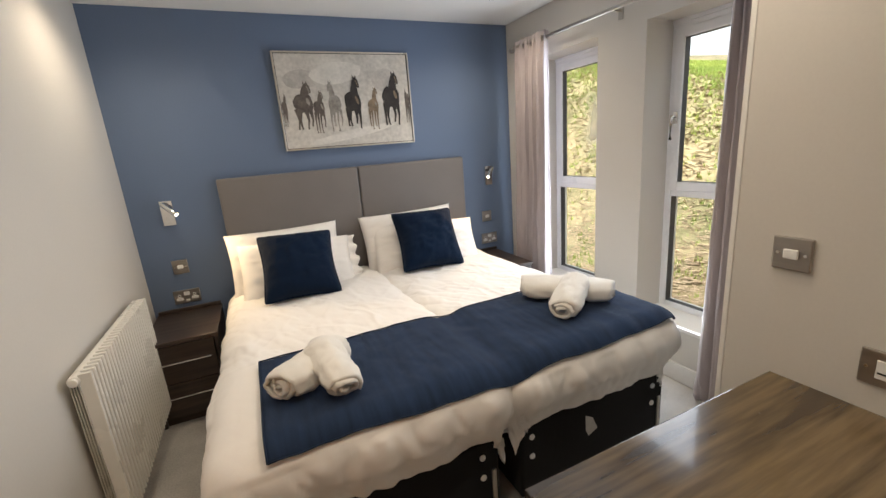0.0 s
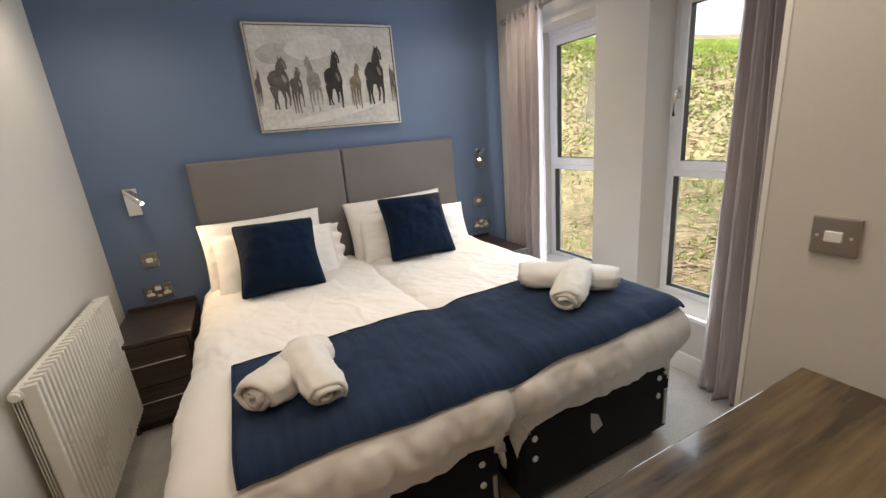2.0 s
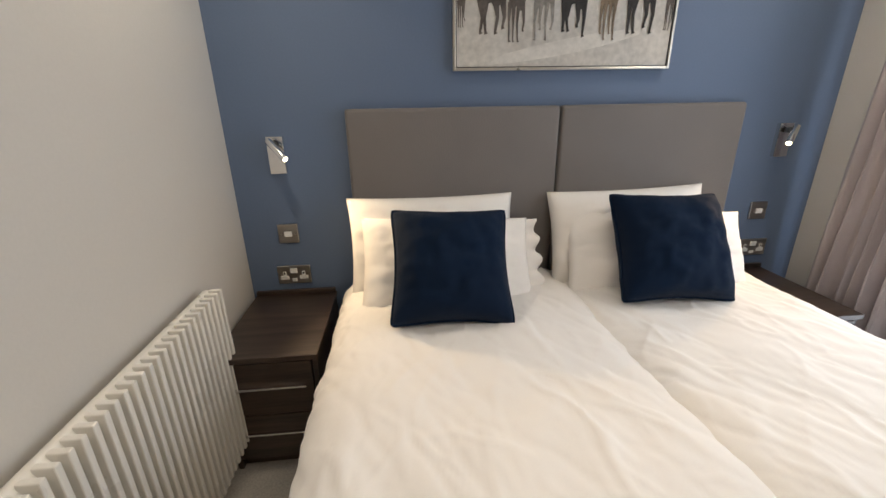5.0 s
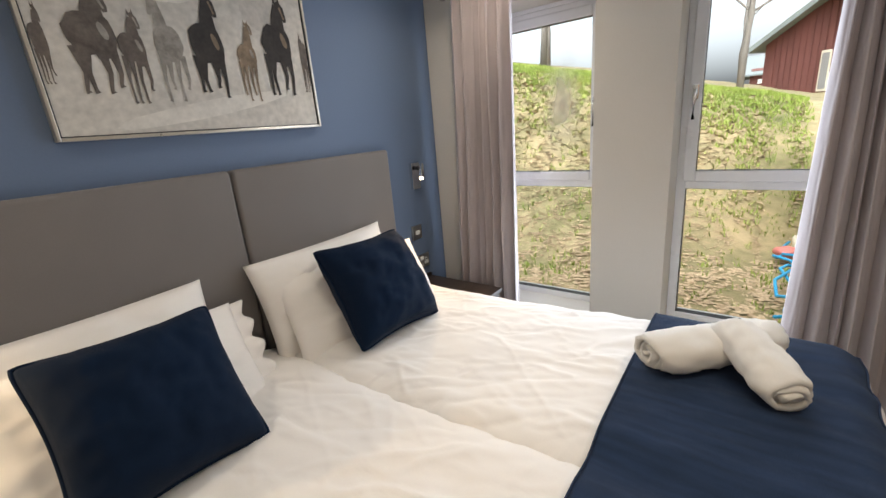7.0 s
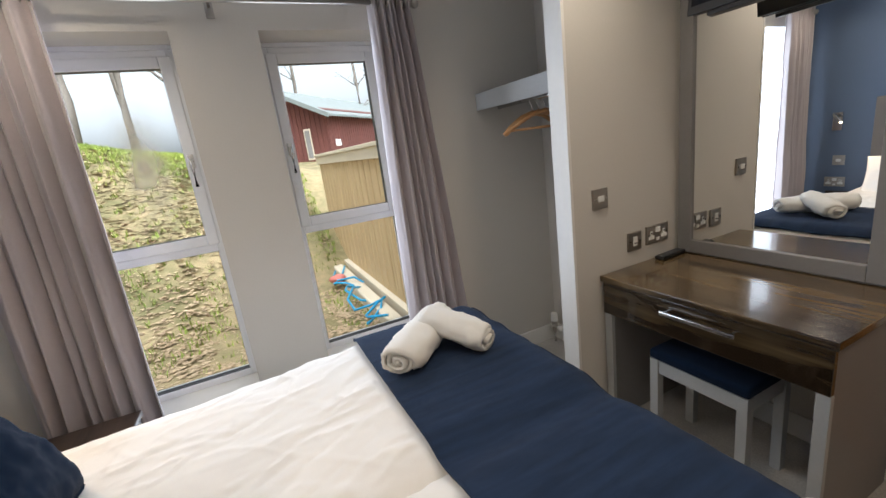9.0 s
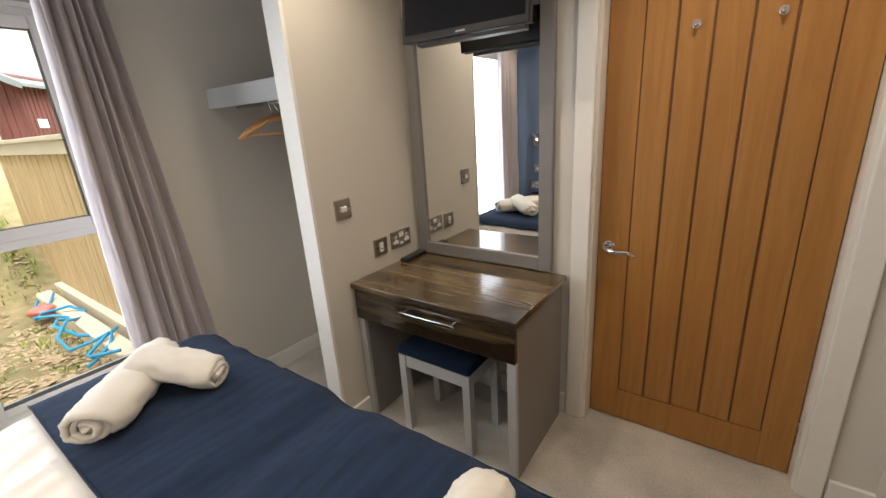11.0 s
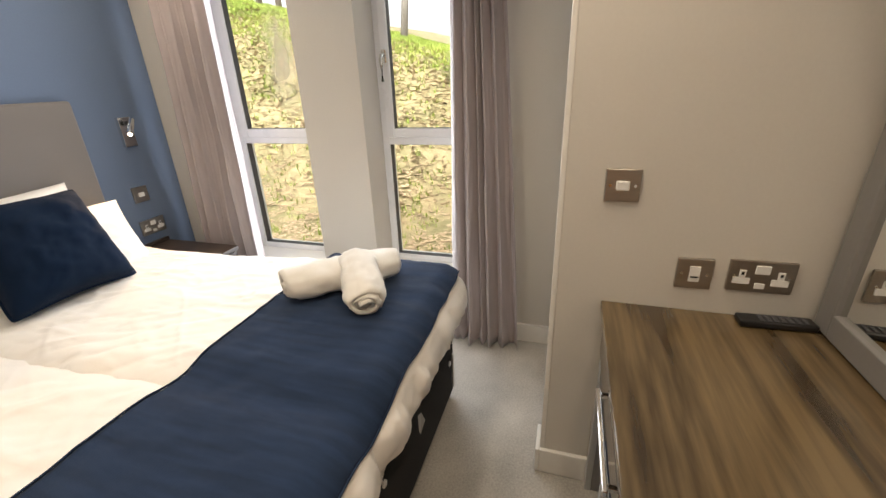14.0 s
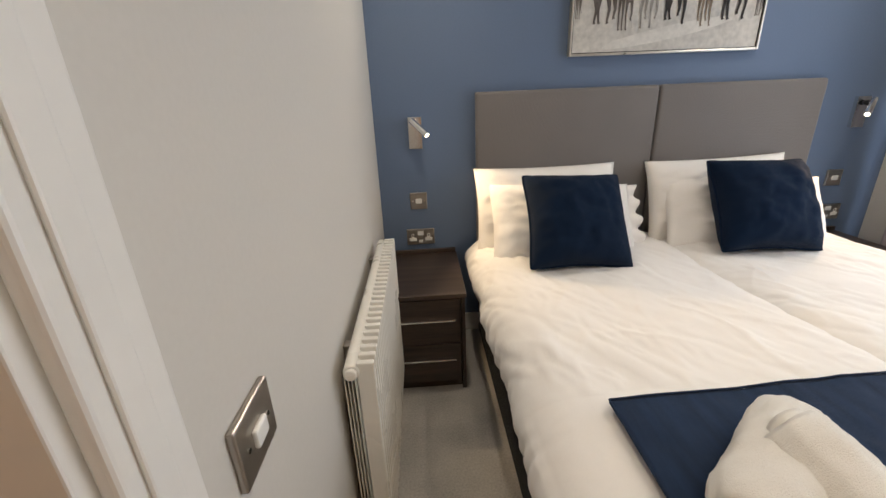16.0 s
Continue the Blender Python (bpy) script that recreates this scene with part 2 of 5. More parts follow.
M_NAVY = weave("navy_runner_cloth", NAVY, 0.9, 700, 0.3, 0.35, 0.04, (9, 1, 1))
M_CUSH = weave("navy_cushion_cloth", (0.0022, 0.010, 0.029), 0.9, 900, 0.3, 0.15, 0.03)
M_TOWEL = surface("white_terry_towel", (0.80, 0.77, 0.71), 0.98, 0, 0.05, 10, 260, 1.0, 520, sheen=0.5)
M_CURTAIN = weave("taupe_curtain_satin", (0.42, 0.37, 0.37), 0.55, 1200, 0.08, 0.08, 0.3)
M_BASE = weave("black_divan_cloth", (0.010, 0.010, 0.011), 0.85, 900, 0.3, 0.2, 0.05)
M_CHROME = surface("chrome", (0.80, 0.79, 0.77), 0.12, 1.0, 0.03, 10, 60, 0.0)
M_STEEL = surface("brushed_steel", (0.42, 0.39, 0.35), 0.32, 1.0, 0.08, 6, 200, 0.05, stretch=(1, 1, 12))
M_PLASTIC = surface("white_plastic", (0.80, 0.79, 0.76), 0.3, 0, 0.01, 5, 50, 0.0)
M_BLACK = surface("black_plastic", (0.012, 0.012, 0.013), 0.3, 0, 0.1, 5, 50, 0.0)
M_SCREEN = surface("black_screen_glass", (0.006, 0.006, 0.008), 0.10, 0, 0.05, 3, 50, 0.0)
M_SCREEN.node_tree.nodes["Principled BSDF"].inputs["Specular IOR Level"].default_value = 0.15
M_RUBBER = surface("dark_key", (0.10, 0.10, 0.11), 0.6, 0, 0.1, 5, 50, 0.0)
M_HANGER = timber("beech_hanger", (0.42, 0.20, 0.07), (0.62, 0.34, 0.14), 0.4, "y", 1.5, 0.2)
M_GLASS = clear_glass("window_glass")
M_MIST = misted_glass("misted_window_glass", (3.123, 3.28, 1.44))
M_GASKET = surface("dark_gasket", (0.05, 0.05, 0.055), 0.6, 0, 0.05, 5, 40, 0.0)
M_LED = glow("warm_led", (1.0, 0.75, 0.45), 14.0)
M_MIRROR = bpy.data.materials.new("mirror_silver")
M_MIRROR.use_nodes = True
_p = M_MIRROR.node_tree.nodes["Principled BSDF"]
_p.inputs["Base Color"].default_value, _p.inputs["Metallic"].default_value, _p.inputs["Roughness"].default_value = (0.9, 0.91, 0.9, 1), 1.0, 0.0
M_FENCE = timber("pale_new_fence_timber", (0.40, 0.27, 0.13), (0.66, 0.50, 0.29), 0.75, "z", 1.2, 0, (0.25, 0.75))
M_CAP = surface("weathered_pale_board", (0.62, 0.54, 0.42), 0.75, 0, 0.12, 4, 50, 0.2)
M_BARN = surface("red_brown_barn_boards", (0.135, 0.045, 0.036), 0.75, 0, 0.25, 3, 30, 0.2, stretch=(1, 1, 0.2))
M_ROOF = surface("grey_roof_felt", (0.21, 0.23, 0.225), 0.8, 0, 0.12, 1.5, 20, 0.2)
M_BARK = surface("grey_bark", (0.20, 0.175, 0.15), 0.9, 0, 0.3, 6, 40, 0.6, stretch=(1, 1, 0.3))
M_SOIL = surface("bank_turf_and_litter", (0.125, 0.130, 0.040), 0.95, 0, 0.35, 1.3, 9, 0.4, 60, hue2=(0.36, 0.27, 0.15))
M_GRASS = surface("green_grass", (0.16, 0.25, 0.03), 0.85, 0, 0.3, 0.9, 14, 0.0, hue2=(0.36, 0.42, 0.08))
M_LEAF = surface("dry_oak_leaves", (0.34, 0.215, 0.105), 0.8, 0, 0.35, 40, 14, 0.0, hue2=(0.60, 0.46, 0.30))
M_BLUEPIPE = surface("blue_water_pipe", (0.03, 0.30, 0.55), 0.4, 0, 0.05, 5, 50, 0.0)
M_RED = surface("red_plastic", (0.55, 0.17, 0.14), 0.5, 0, 0.1, 5, 40, 0.0)
M_CANVAS = surface("painted_canvas", (0.56, 0.53, 0.475), 0.8, 0, 0.28, 5, 40, 0.25, 300)
M_INK1 = surface("charcoal_paint", (0.035, 0.03, 0.027), 0.8, 0, 0.5, 22, 90, 0.2)
M_INK2 = surface("mid_grey_paint", (0.12, 0.10, 0.085), 0.8, 0, 0.5, 22, 90, 0.2)
M_INK4 = surface("pale_grey_paint", (0.30, 0.275, 0.24), 0.8, 0, 0.4, 22, 90, 0.2)
M_WASH1 = surface("grey_wash", (0.47, 0.44, 0.395), 0.8, 0, 0.25, 9, 60, 0.2)
M_WASH2 = surface("pale_wash", (0.64, 0.61, 0.55), 0.8, 0, 0.18, 9, 60, 0.2)
M_INK3 = surface("sandy_paint", (0.22, 0.165, 0.11), 0.8, 0, 0.4, 22, 90, 0.2)

# ---- the room ----
XW, XE, YS, YN, ZC = 0.21, 2.90, 1.06, 4.0, 2.26


def structure(name, bm, material, label, category):
    return tagged(part(name, bm, material), label, category, kind="structure")


structure("floor", box(0.0, 3.20, 0.8, 4.12, -0.12, 0.0), M_CARPET, "pale grey cut-pile carpet over the whole floor", "carpet")
structure("ceiling", box(0.0, 3.20, 0.8, 4.12, ZC, ZC + 0.12), M_CEIL, "flat white painted ceiling", "ceiling")
structure("wall_north", box(XW, XE, YN, YN + 0.12, 0, ZC), M_BLUE, "slate blue painted feature wall", "wall")

# east wall with its two tall windows
bm = bmesh.new()
E0, E1 = XE, 3.20
for y0, y1, z0, z1 in [(1.0, W2[0], 0, ZC), (W2[0], W2[1], 0, WZ[0]), (W2[0], W2[1], WZ[1], ZC), (W2[1], W1[0], 0, ZC),
                       (W1[0], W1[1], 0, WZ[0]), (W1[0], W1[1], WZ[1], ZC), (W1[1], 4.12, 0, ZC)]:
    box(E0, E1, y0, y1, z0, z1, bm=bm)
structure("wall_east", bm, M_GREIGE, "pale warm grey painted window wall", "wall")

# west wall with its doorway
WD = (1.32, 2.12, 1.99)
bm = bmesh.new()
for y0, y1, z0, z1 in [(0.8, WD[0], 0, ZC), (WD[0], WD[1], WD[2], ZC), (WD[1], 4.12, 0, ZC)]:
    box(0.06, XW, y0, y1, z0, z1, bm=bm)
structure("wall_west", bm, M_GREIGE, "pale warm grey painted side wall", "wall")

# south wall with the room's door
SD = (0.40, 1.21, 1.99)
bm = bmesh.new()
for x0, x1, z0, z1 in [(XW, SD[0], 0, ZC), (SD[0], SD[1], SD[2], ZC), (SD[1], 2.12, 0, ZC)]:
    box(x0, x1, 0.90, YS, z0, z1, bm=bm)
structure("wall_south", bm, M_GREIGE, "pale warm grey painted wall behind the dressing table", "wall")
structure("wall_hall", box(0.0, 2.11, 0.74, 0.80, 0, ZC), M_GREIGE, "plain wall beyond the closed door", "wall")
structure("wall_partition", box(2.11, 2.20, 0.90, 1.715, 0, ZC), M_GREIGE, "short warm grey partition beside the dressing table", "wall")
structure("wall_alcove", box(2.20, XE, 1.08, 1.20, 0, ZC), M_GREIGE, "grey back wall of the hanging alcove", "wall")
structure("trim_partition_end", box(2.107, 2.203, 1.715, 1.730, 0.0, ZC, 0.002), M_WHITE, "white painted end strip of the partition", "trim")


def skirting(x0, x1, y0, y1):
    bm = box(x0, x1, y0, y1, 0.0, 0.105, 0.004)
    structure("baseboard", bm, M_WHITE, "white painted skirting board along the wall", "baseboard")


T = 0.016
skirting(XE - T, XE, 1.20, 4.0)
skirting(XW, XE - T, YN - T, YN)
skirting(XW, XW + T, 2.21, YN - T)
skirting(2.11 - T, 2.11, 1.08, 1.73)
skirting(2.11 - T, 2.20 + T, 1.73, 1.73 + T)
skirting(2.20, 2.20 + T, 1.20, 1.73)
skirting(2.20 + T, XE - T, 1.20, 1.20 + T)
skirting(1.28, 2.11 - T, YS, YS + T)
skirting(XW, 0.33, YS, YS + T)


# ---- doors ----
def lining(x0, x1, y0, y1, top, axis, face, back, name):
    """Door lining and the architrave on the room's side."""
    t = empty(name, ((x0 + x1) / 2, (y0 + y1) / 2, 0), "white painted door frame with moulded architrave", "door frame", kind="structure")
    w = 0.075
    if axis == "x":
        for a, b in ((x0, x0 + 0.025), (x1 - 0.025, x1)):
            part("jamb", box(a, b, back, face, 0, top, 0.002), M_WHITE, t)
        part("head", box(x0 + 0.025, x1 - 0.025, back, face, top - 0.025, top, 0.002), M_WHITE, t)
        for a, b in ((x0 - w + 0.012, x0 + 0.012), (x1 - 0.012, x1 + w - 0.012)):
            part("architrave", box(a, b, face, face + 0.018, 0, top + w, 0.006, 3), M_WHITE, t)
        part("architrave", box(x0 + 0.012, x1 - 0.012, face, face + 0.018, top - 0.012, top + w, 0.006, 3), M_WHITE, t)
    else:
        for a, b in ((y0, y0 + 0.025), (y1 - 0.025, y1)):
            part("jamb", box(back, face, a, b, 0, top, 0.002), M_WHITE, t)
        part("head", box(back, face, y0 + 0.025, y1 - 0.025, top - 0.025, top, 0.002), M_WHITE, t)
        for a, b in ((y0 - w + 0.012, y0 + 0.012), (y1 - 0.012, y1 + w - 0.012)):
            ar = part("architrave", box(face, face + 0.016, a, b, 0, top + w, 0.005, 3), M_WHITE, t)
            part("moulding", box(face + 0.016, face + 0.021, a + 0.018, b - 0.030, 0, top + w - 0.02, 0.0024), M_WHITE, ar)
            part("door_stop", box(face - 0.075, face - 0.045, a + 0.024 if a < y0 else a - 0.01, b + 0.012 if a < y0 else b - 0.075, 0, top - 0.03, 0.002), M_WHITE, t)
        part("architrave", box(face, face + 0.016, y0 + 0.012, y1 - 0.012, top - 0.012, top + w, 0.005, 3), M_WHITE, t)
    return t


lining(SD[0], SD[1], 0.92, YS, SD[2], "x", YS, 0.90, "door_frame_1")
lining(XW, XW, WD[0], WD[1], WD[2], "y", XW, 0.06, "door_frame_2")


def oak_door():
    x0, x1, z0, z1, yb, yf = SD[0] + 0.028, SD[1] - 0.028, 0.006, SD[2] - 0.028, 0.942, 0.985
    t = empty("door_1", ((x0 + x1) / 2, yf, 0), "closed oak-veneered door with vertical plank grooves", "door", kind="structure")
    # core in a darker oak tone: the grooves' shade is put into its colour
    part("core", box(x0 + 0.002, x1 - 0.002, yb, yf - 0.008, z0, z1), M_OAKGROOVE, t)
    px0, px1, pz0, pz1 = x0 + 0.100, x1 - 0.120, 0.155, 1.84
    for a, b, c, d in [(x0, px0, z0, z1), (px1, x1, z0, z1), (px0, px1, z0, pz0), (px0, px1, pz1, z1)]:
        part("stile" if d - c > 1 else "rail", box(a, b, yf - 0.012, yf, c, d, 0.002), M_OAK, t)
    n = 5
    w = (px1 - px0) / n
    for k in range(n):
        part("plank", box(px0 + k * w + 0.004, px0 + (k + 1) * w - 0.004, yf - 0.012, yf - 0.001, pz0 + 0.005, pz1 - 0.005, 0.003), M_OAK, t)
    hx, hz = x1 - 0.045, 0.845
    h = part("handle", rod((hx, yf, hz), (hx, yf + 0.009, hz), 0.027, sides=28, bevel=0.003), M_CHROME, t, "polished chrome lever handle", True)
    pts = [(hx, yf + 0.006, hz), (hx, yf + 0.040, hz), (hx - 0.010, yf + 0.052, hz), (hx - 0.04, yf + 0.054, hz - 0.008), (hx - 0.08, yf + 0.052, hz - 0.003), (hx - 0.115, yf + 0.047, hz - 0.016)]
    part("lever", tube(pts, [0.010, 0.0095, 0.010, 0.010, 0.009, 0.007], 14), M_CHROME, h, "", True)
    for kx in (0.90, 0.672):
        k = part("coat_hook", rod((kx, yf - 0.001, 1.655), (kx, yf + 0.006, 1.655), 0.014, sides=20, bevel=0.002), M_CHROME, t, "small chrome hook", True)
        part("knob", rod((kx, yf + 0.006, 1.655), (kx, yf + 0.024, 1.652), 0.005, 0.009, 14), M_CHROME, k, "", True)
    for z in (0.2, 1.72):
        part("hinge", rod((x0 - 0.004, yf + 0.004, z - 0.05), (x0 - 0.004, yf + 0.004, z + 0.05), 0.006, sides=12), M_STEEL, t, "steel hinge", True)


oak_door()
t = empty("door_2", (0.09, 1.72, 0), "closed brown wooden door set deep in its frame", "door", kind="structure")
part("leaf", box(0.075, 0.113, WD[0] + 0.028, WD[1] - 0.028, 0.006, WD[2] - 0.028, 0.002), M_OAK, t)


# ---- windows ----
def ring(x0, x1, y0, y1, z0, z1, w, bevel=0.004):
    bm = bmesh.new()
    for a, b, c, d in [(y0, y0 + w, z0, z1), (y1 - w, y1, z0, z1), (y0 + w, y1 - w, z0, z0 + w), (y0 + w, y1 - w, z1 - w, z1)]:
        box(x0, x1, a, b, c, d, bevel, bm=bm)
    return bm


def window(name, y0, y1, handle_north):
    z0, z1 = WZ
    t = empty(name, (3.135, (y0 + y1) / 2, z0), "tall white plastic window with a sash above and fixed pane below", "window", kind="structure")
    w = 0.040
    part("window_frame", ring(3.100, 3.170, y0, y1, z0 + 0.012, z1 - 0.02, w), M_UPVC, t)
    part("head_strip", box(3.095, 3.170, y0, y1, z1 - 0.02, z1, 0.002), M_UPVC, t)
    part("transom", box(3.102, 3.168, y0 + w, y1 - w, 1.005, 1.060, 0.003), M_UPVC, t)
    sash = part("sash", ring(3.093, 3.145, y0 + 0.026, y1 - 0.026, 1.040, z1 - 0.046, 0.050, 0.006), M_UPVC, t)
    part("gasket", ring(3.102, 3.140, y0 + 0.074, y1 - 0.074, 1.088, z1 - 0.094, 0.003, 0), M_GASKET, sash)
    part("gasket", ring(3.109, 3.150, y0 + w - 0.001, y1 - w + 0.001, z0 + 0.05, 1.007, 0.003, 0), M_GASKET, t)
    a = part("pane", box(3.121, 3.125, y0 + 0.075, y1 - 0.075, 1.089, z1 - 0.095), M_GLASS if handle_north else M_MIST, t)
    b = part("pane", box(3.131, 3.135, y0 + w, y1 - w, z0 + 0.05, 1.006), M_GLASS, t)
    a.visible_shadow = b.visible_shadow = False
    part("window_sill", box(XE - 0.018, 3.100, y0 + 0.001, y1 - 0.001, z0 + 0.001, z0 + 0.022, 0.004), M_WHITE, t)
    hy, hz = (y1 - 0.051 if handle_north else y0 + 0.051), 1.44
    h = part("handle", box(3.083, 3.094, hy - 0.013, hy + 0.013, hz - 0.03, hz + 0.035, 0.004), M_CHROME, t, "silver espagnolette handle")
    part("lever", tube([(3.085, hy, hz + 0.01), (3.060, hy, hz + 0.008), (3.053, hy, hz - 0.02), (3.055, hy, hz - 0.115)], [0.009, 0.009, 0.010, 0.008], 10), M_CHROME, h, "", True)


window("window_1", *W1, False)
window("window_2", *W2, True)


# ---- curtains ----
def curtain(top0, top1, bot0, bot1, folds, label, seed):
    x = 2.815
    t = empty("curtain", (x, (bot0 + bot1) / 2, 0.012), label, "curtain", "curtains at the windows")
    ztop, zbot = 2.075, 0.015

    def f(u, v):
        z = ztop + (zbot - ztop) * v
        a, b = top0 + (bot0 - top0) * v ** 0.8, top1 + (bot1 - top1) * v ** 0.8
        depth = 0.036 + 0.014 * v
        wob = 0.12 * fbm((u * 4, v * 1.2, seed), 1.0)
        ph = (u + 0.035 * math.sin(u * 11 + seed) + 0.02 * math.sin(u * 23 + 2 * seed)) * folds * 2 * math.pi + wob * 6 * v
        y = a + (b - a) * (u + 0.012 * math.sin(2 * ph))
        dx = depth * (0.75 + 0.5 * noise.noise(Vector((u * 5, v * 1.5, seed)))) * math.sin(ph) + 0.012 * fbm((u * 9, v * 3, seed + 3), 1.0)
        if v > 0.93:
            dx += 0.035 * fbm((u * 12, v * 22, seed), 1.0) * (v - 0.93) / 0.07
        return Vector((x + dx, y, z))

    ob = part("fabric", sheet(folds * 22, 70, f), M_CURTAIN, t, "", True)
    md = ob.modifiers.new("thick", "SOLIDIFY")
    md.thickness = 0.003
    for k in range(folds * 2):
        y = top0 + (top1 - top0) * (k + 0.5) / (folds * 2)
        bm = bmesh.new()
        n, r, q = 20, 0.021, 0.004
        vs = [[bm.verts.new((x + (r + q * math.cos(c)) * math.cos(a), y + q * math.sin(c), 2.035 + (r + q * math.cos(c)) * math.sin(a)))
               for c in (2 * math.pi * j / 6 for j in range(6))] for a in (2 * math.pi * i / n for i in range(n))]
        for i in range(n):
            for j in range(6):
                bm.faces.new((vs[i][j], vs[(i + 1) % n][j], vs[(i + 1) % n][(j + 1) % 6], vs[i][(j + 1) % 6]))
        part("eyelet", bm, M_STEEL, t, "", True)


curtain(3.76, 3.40, 3.83, 3.42, 7, "taupe satin eyelet curtain bunched beside the window", 1.0)
curtain(2.21, 2.03, 2.25, 1.89, 6, "taupe satin eyelet curtain bunched beside the alcove", 7.0)
t = empty("curtain_rail", (2.815, 2.9, 2.035), "thin brushed steel curtain pole with ball finials", "curtain pole")
part("pole", rod((2.815, 2.005, 2.035), (2.815, 3.785, 2.035), 0.011, sides=16), M_STEEL, t, "", True)
for y, s in ((2.005, -1), (3.785, 1)):
    b = bmesh.new()
    bmesh.ops.create_uvsphere(b, u_segments=20, v_segments=12, radius=0.022)
    bmesh.ops.translate(b, vec=(2.815, y + s * 0.02, 2.035), verts=b.verts)
    part("finial", rod((2.815, y - s * 0.01, 2.035), (2.815, y + s * 0.006, 2.035), 0.016, bm=b), M_STEEL, t, "", True)
for y in (2.10, 2.87, 3.70):
    k = part("bracket", box(2.893, 2.899, y - 0.016, y + 0.016, 1.99, 2.05, 0.002), M_STEEL, t)
    part("arm", rod((2.896, y, 2.035), (2.815, y, 2.035), 0.006, sides=10), M_STEEL, k, "", True)


# ---- beds ----
BEDTOP = 0.630


def bed_top(y):
    """Height of the duvets: lower by the pillows than at the foot."""
    k = min(1, max(0, (y - 2.45) / 1.0))
    return BEDTOP - 0.042 * k * k * (3 - 2 * k)


FOOT = 2.075


def drape(px, py, x0, x1, y0, y1, top, r):
    """A cloth point laid flat at (px, py), folded over the edges of a rounded slab."""
    cx, cy = min(max(px, x0 + r), x1 - r), min(max(py, y0 + r), y1 - r)
    qx, qy = px - cx, py - cy
    d = math.hypot(qx, qy)
    if d < 1e-6:
        return Vector((px, py, top)), Vector((0, 0, 1))
    nx, ny = qx / d, qy / d
    if d < r * math.pi / 2:
        a = d / r
        return Vector((cx + nx * r * math.sin(a), cy + ny * r * math.sin(a), top - r * (1 - math.cos(a)))), Vector((nx * math.sin(a), ny * math.sin(a), math.cos(a)))
    return Vector((cx + nx * r, cy + ny * r, top - r - (d - r * math.pi / 2))), Vector((nx, ny, 0))


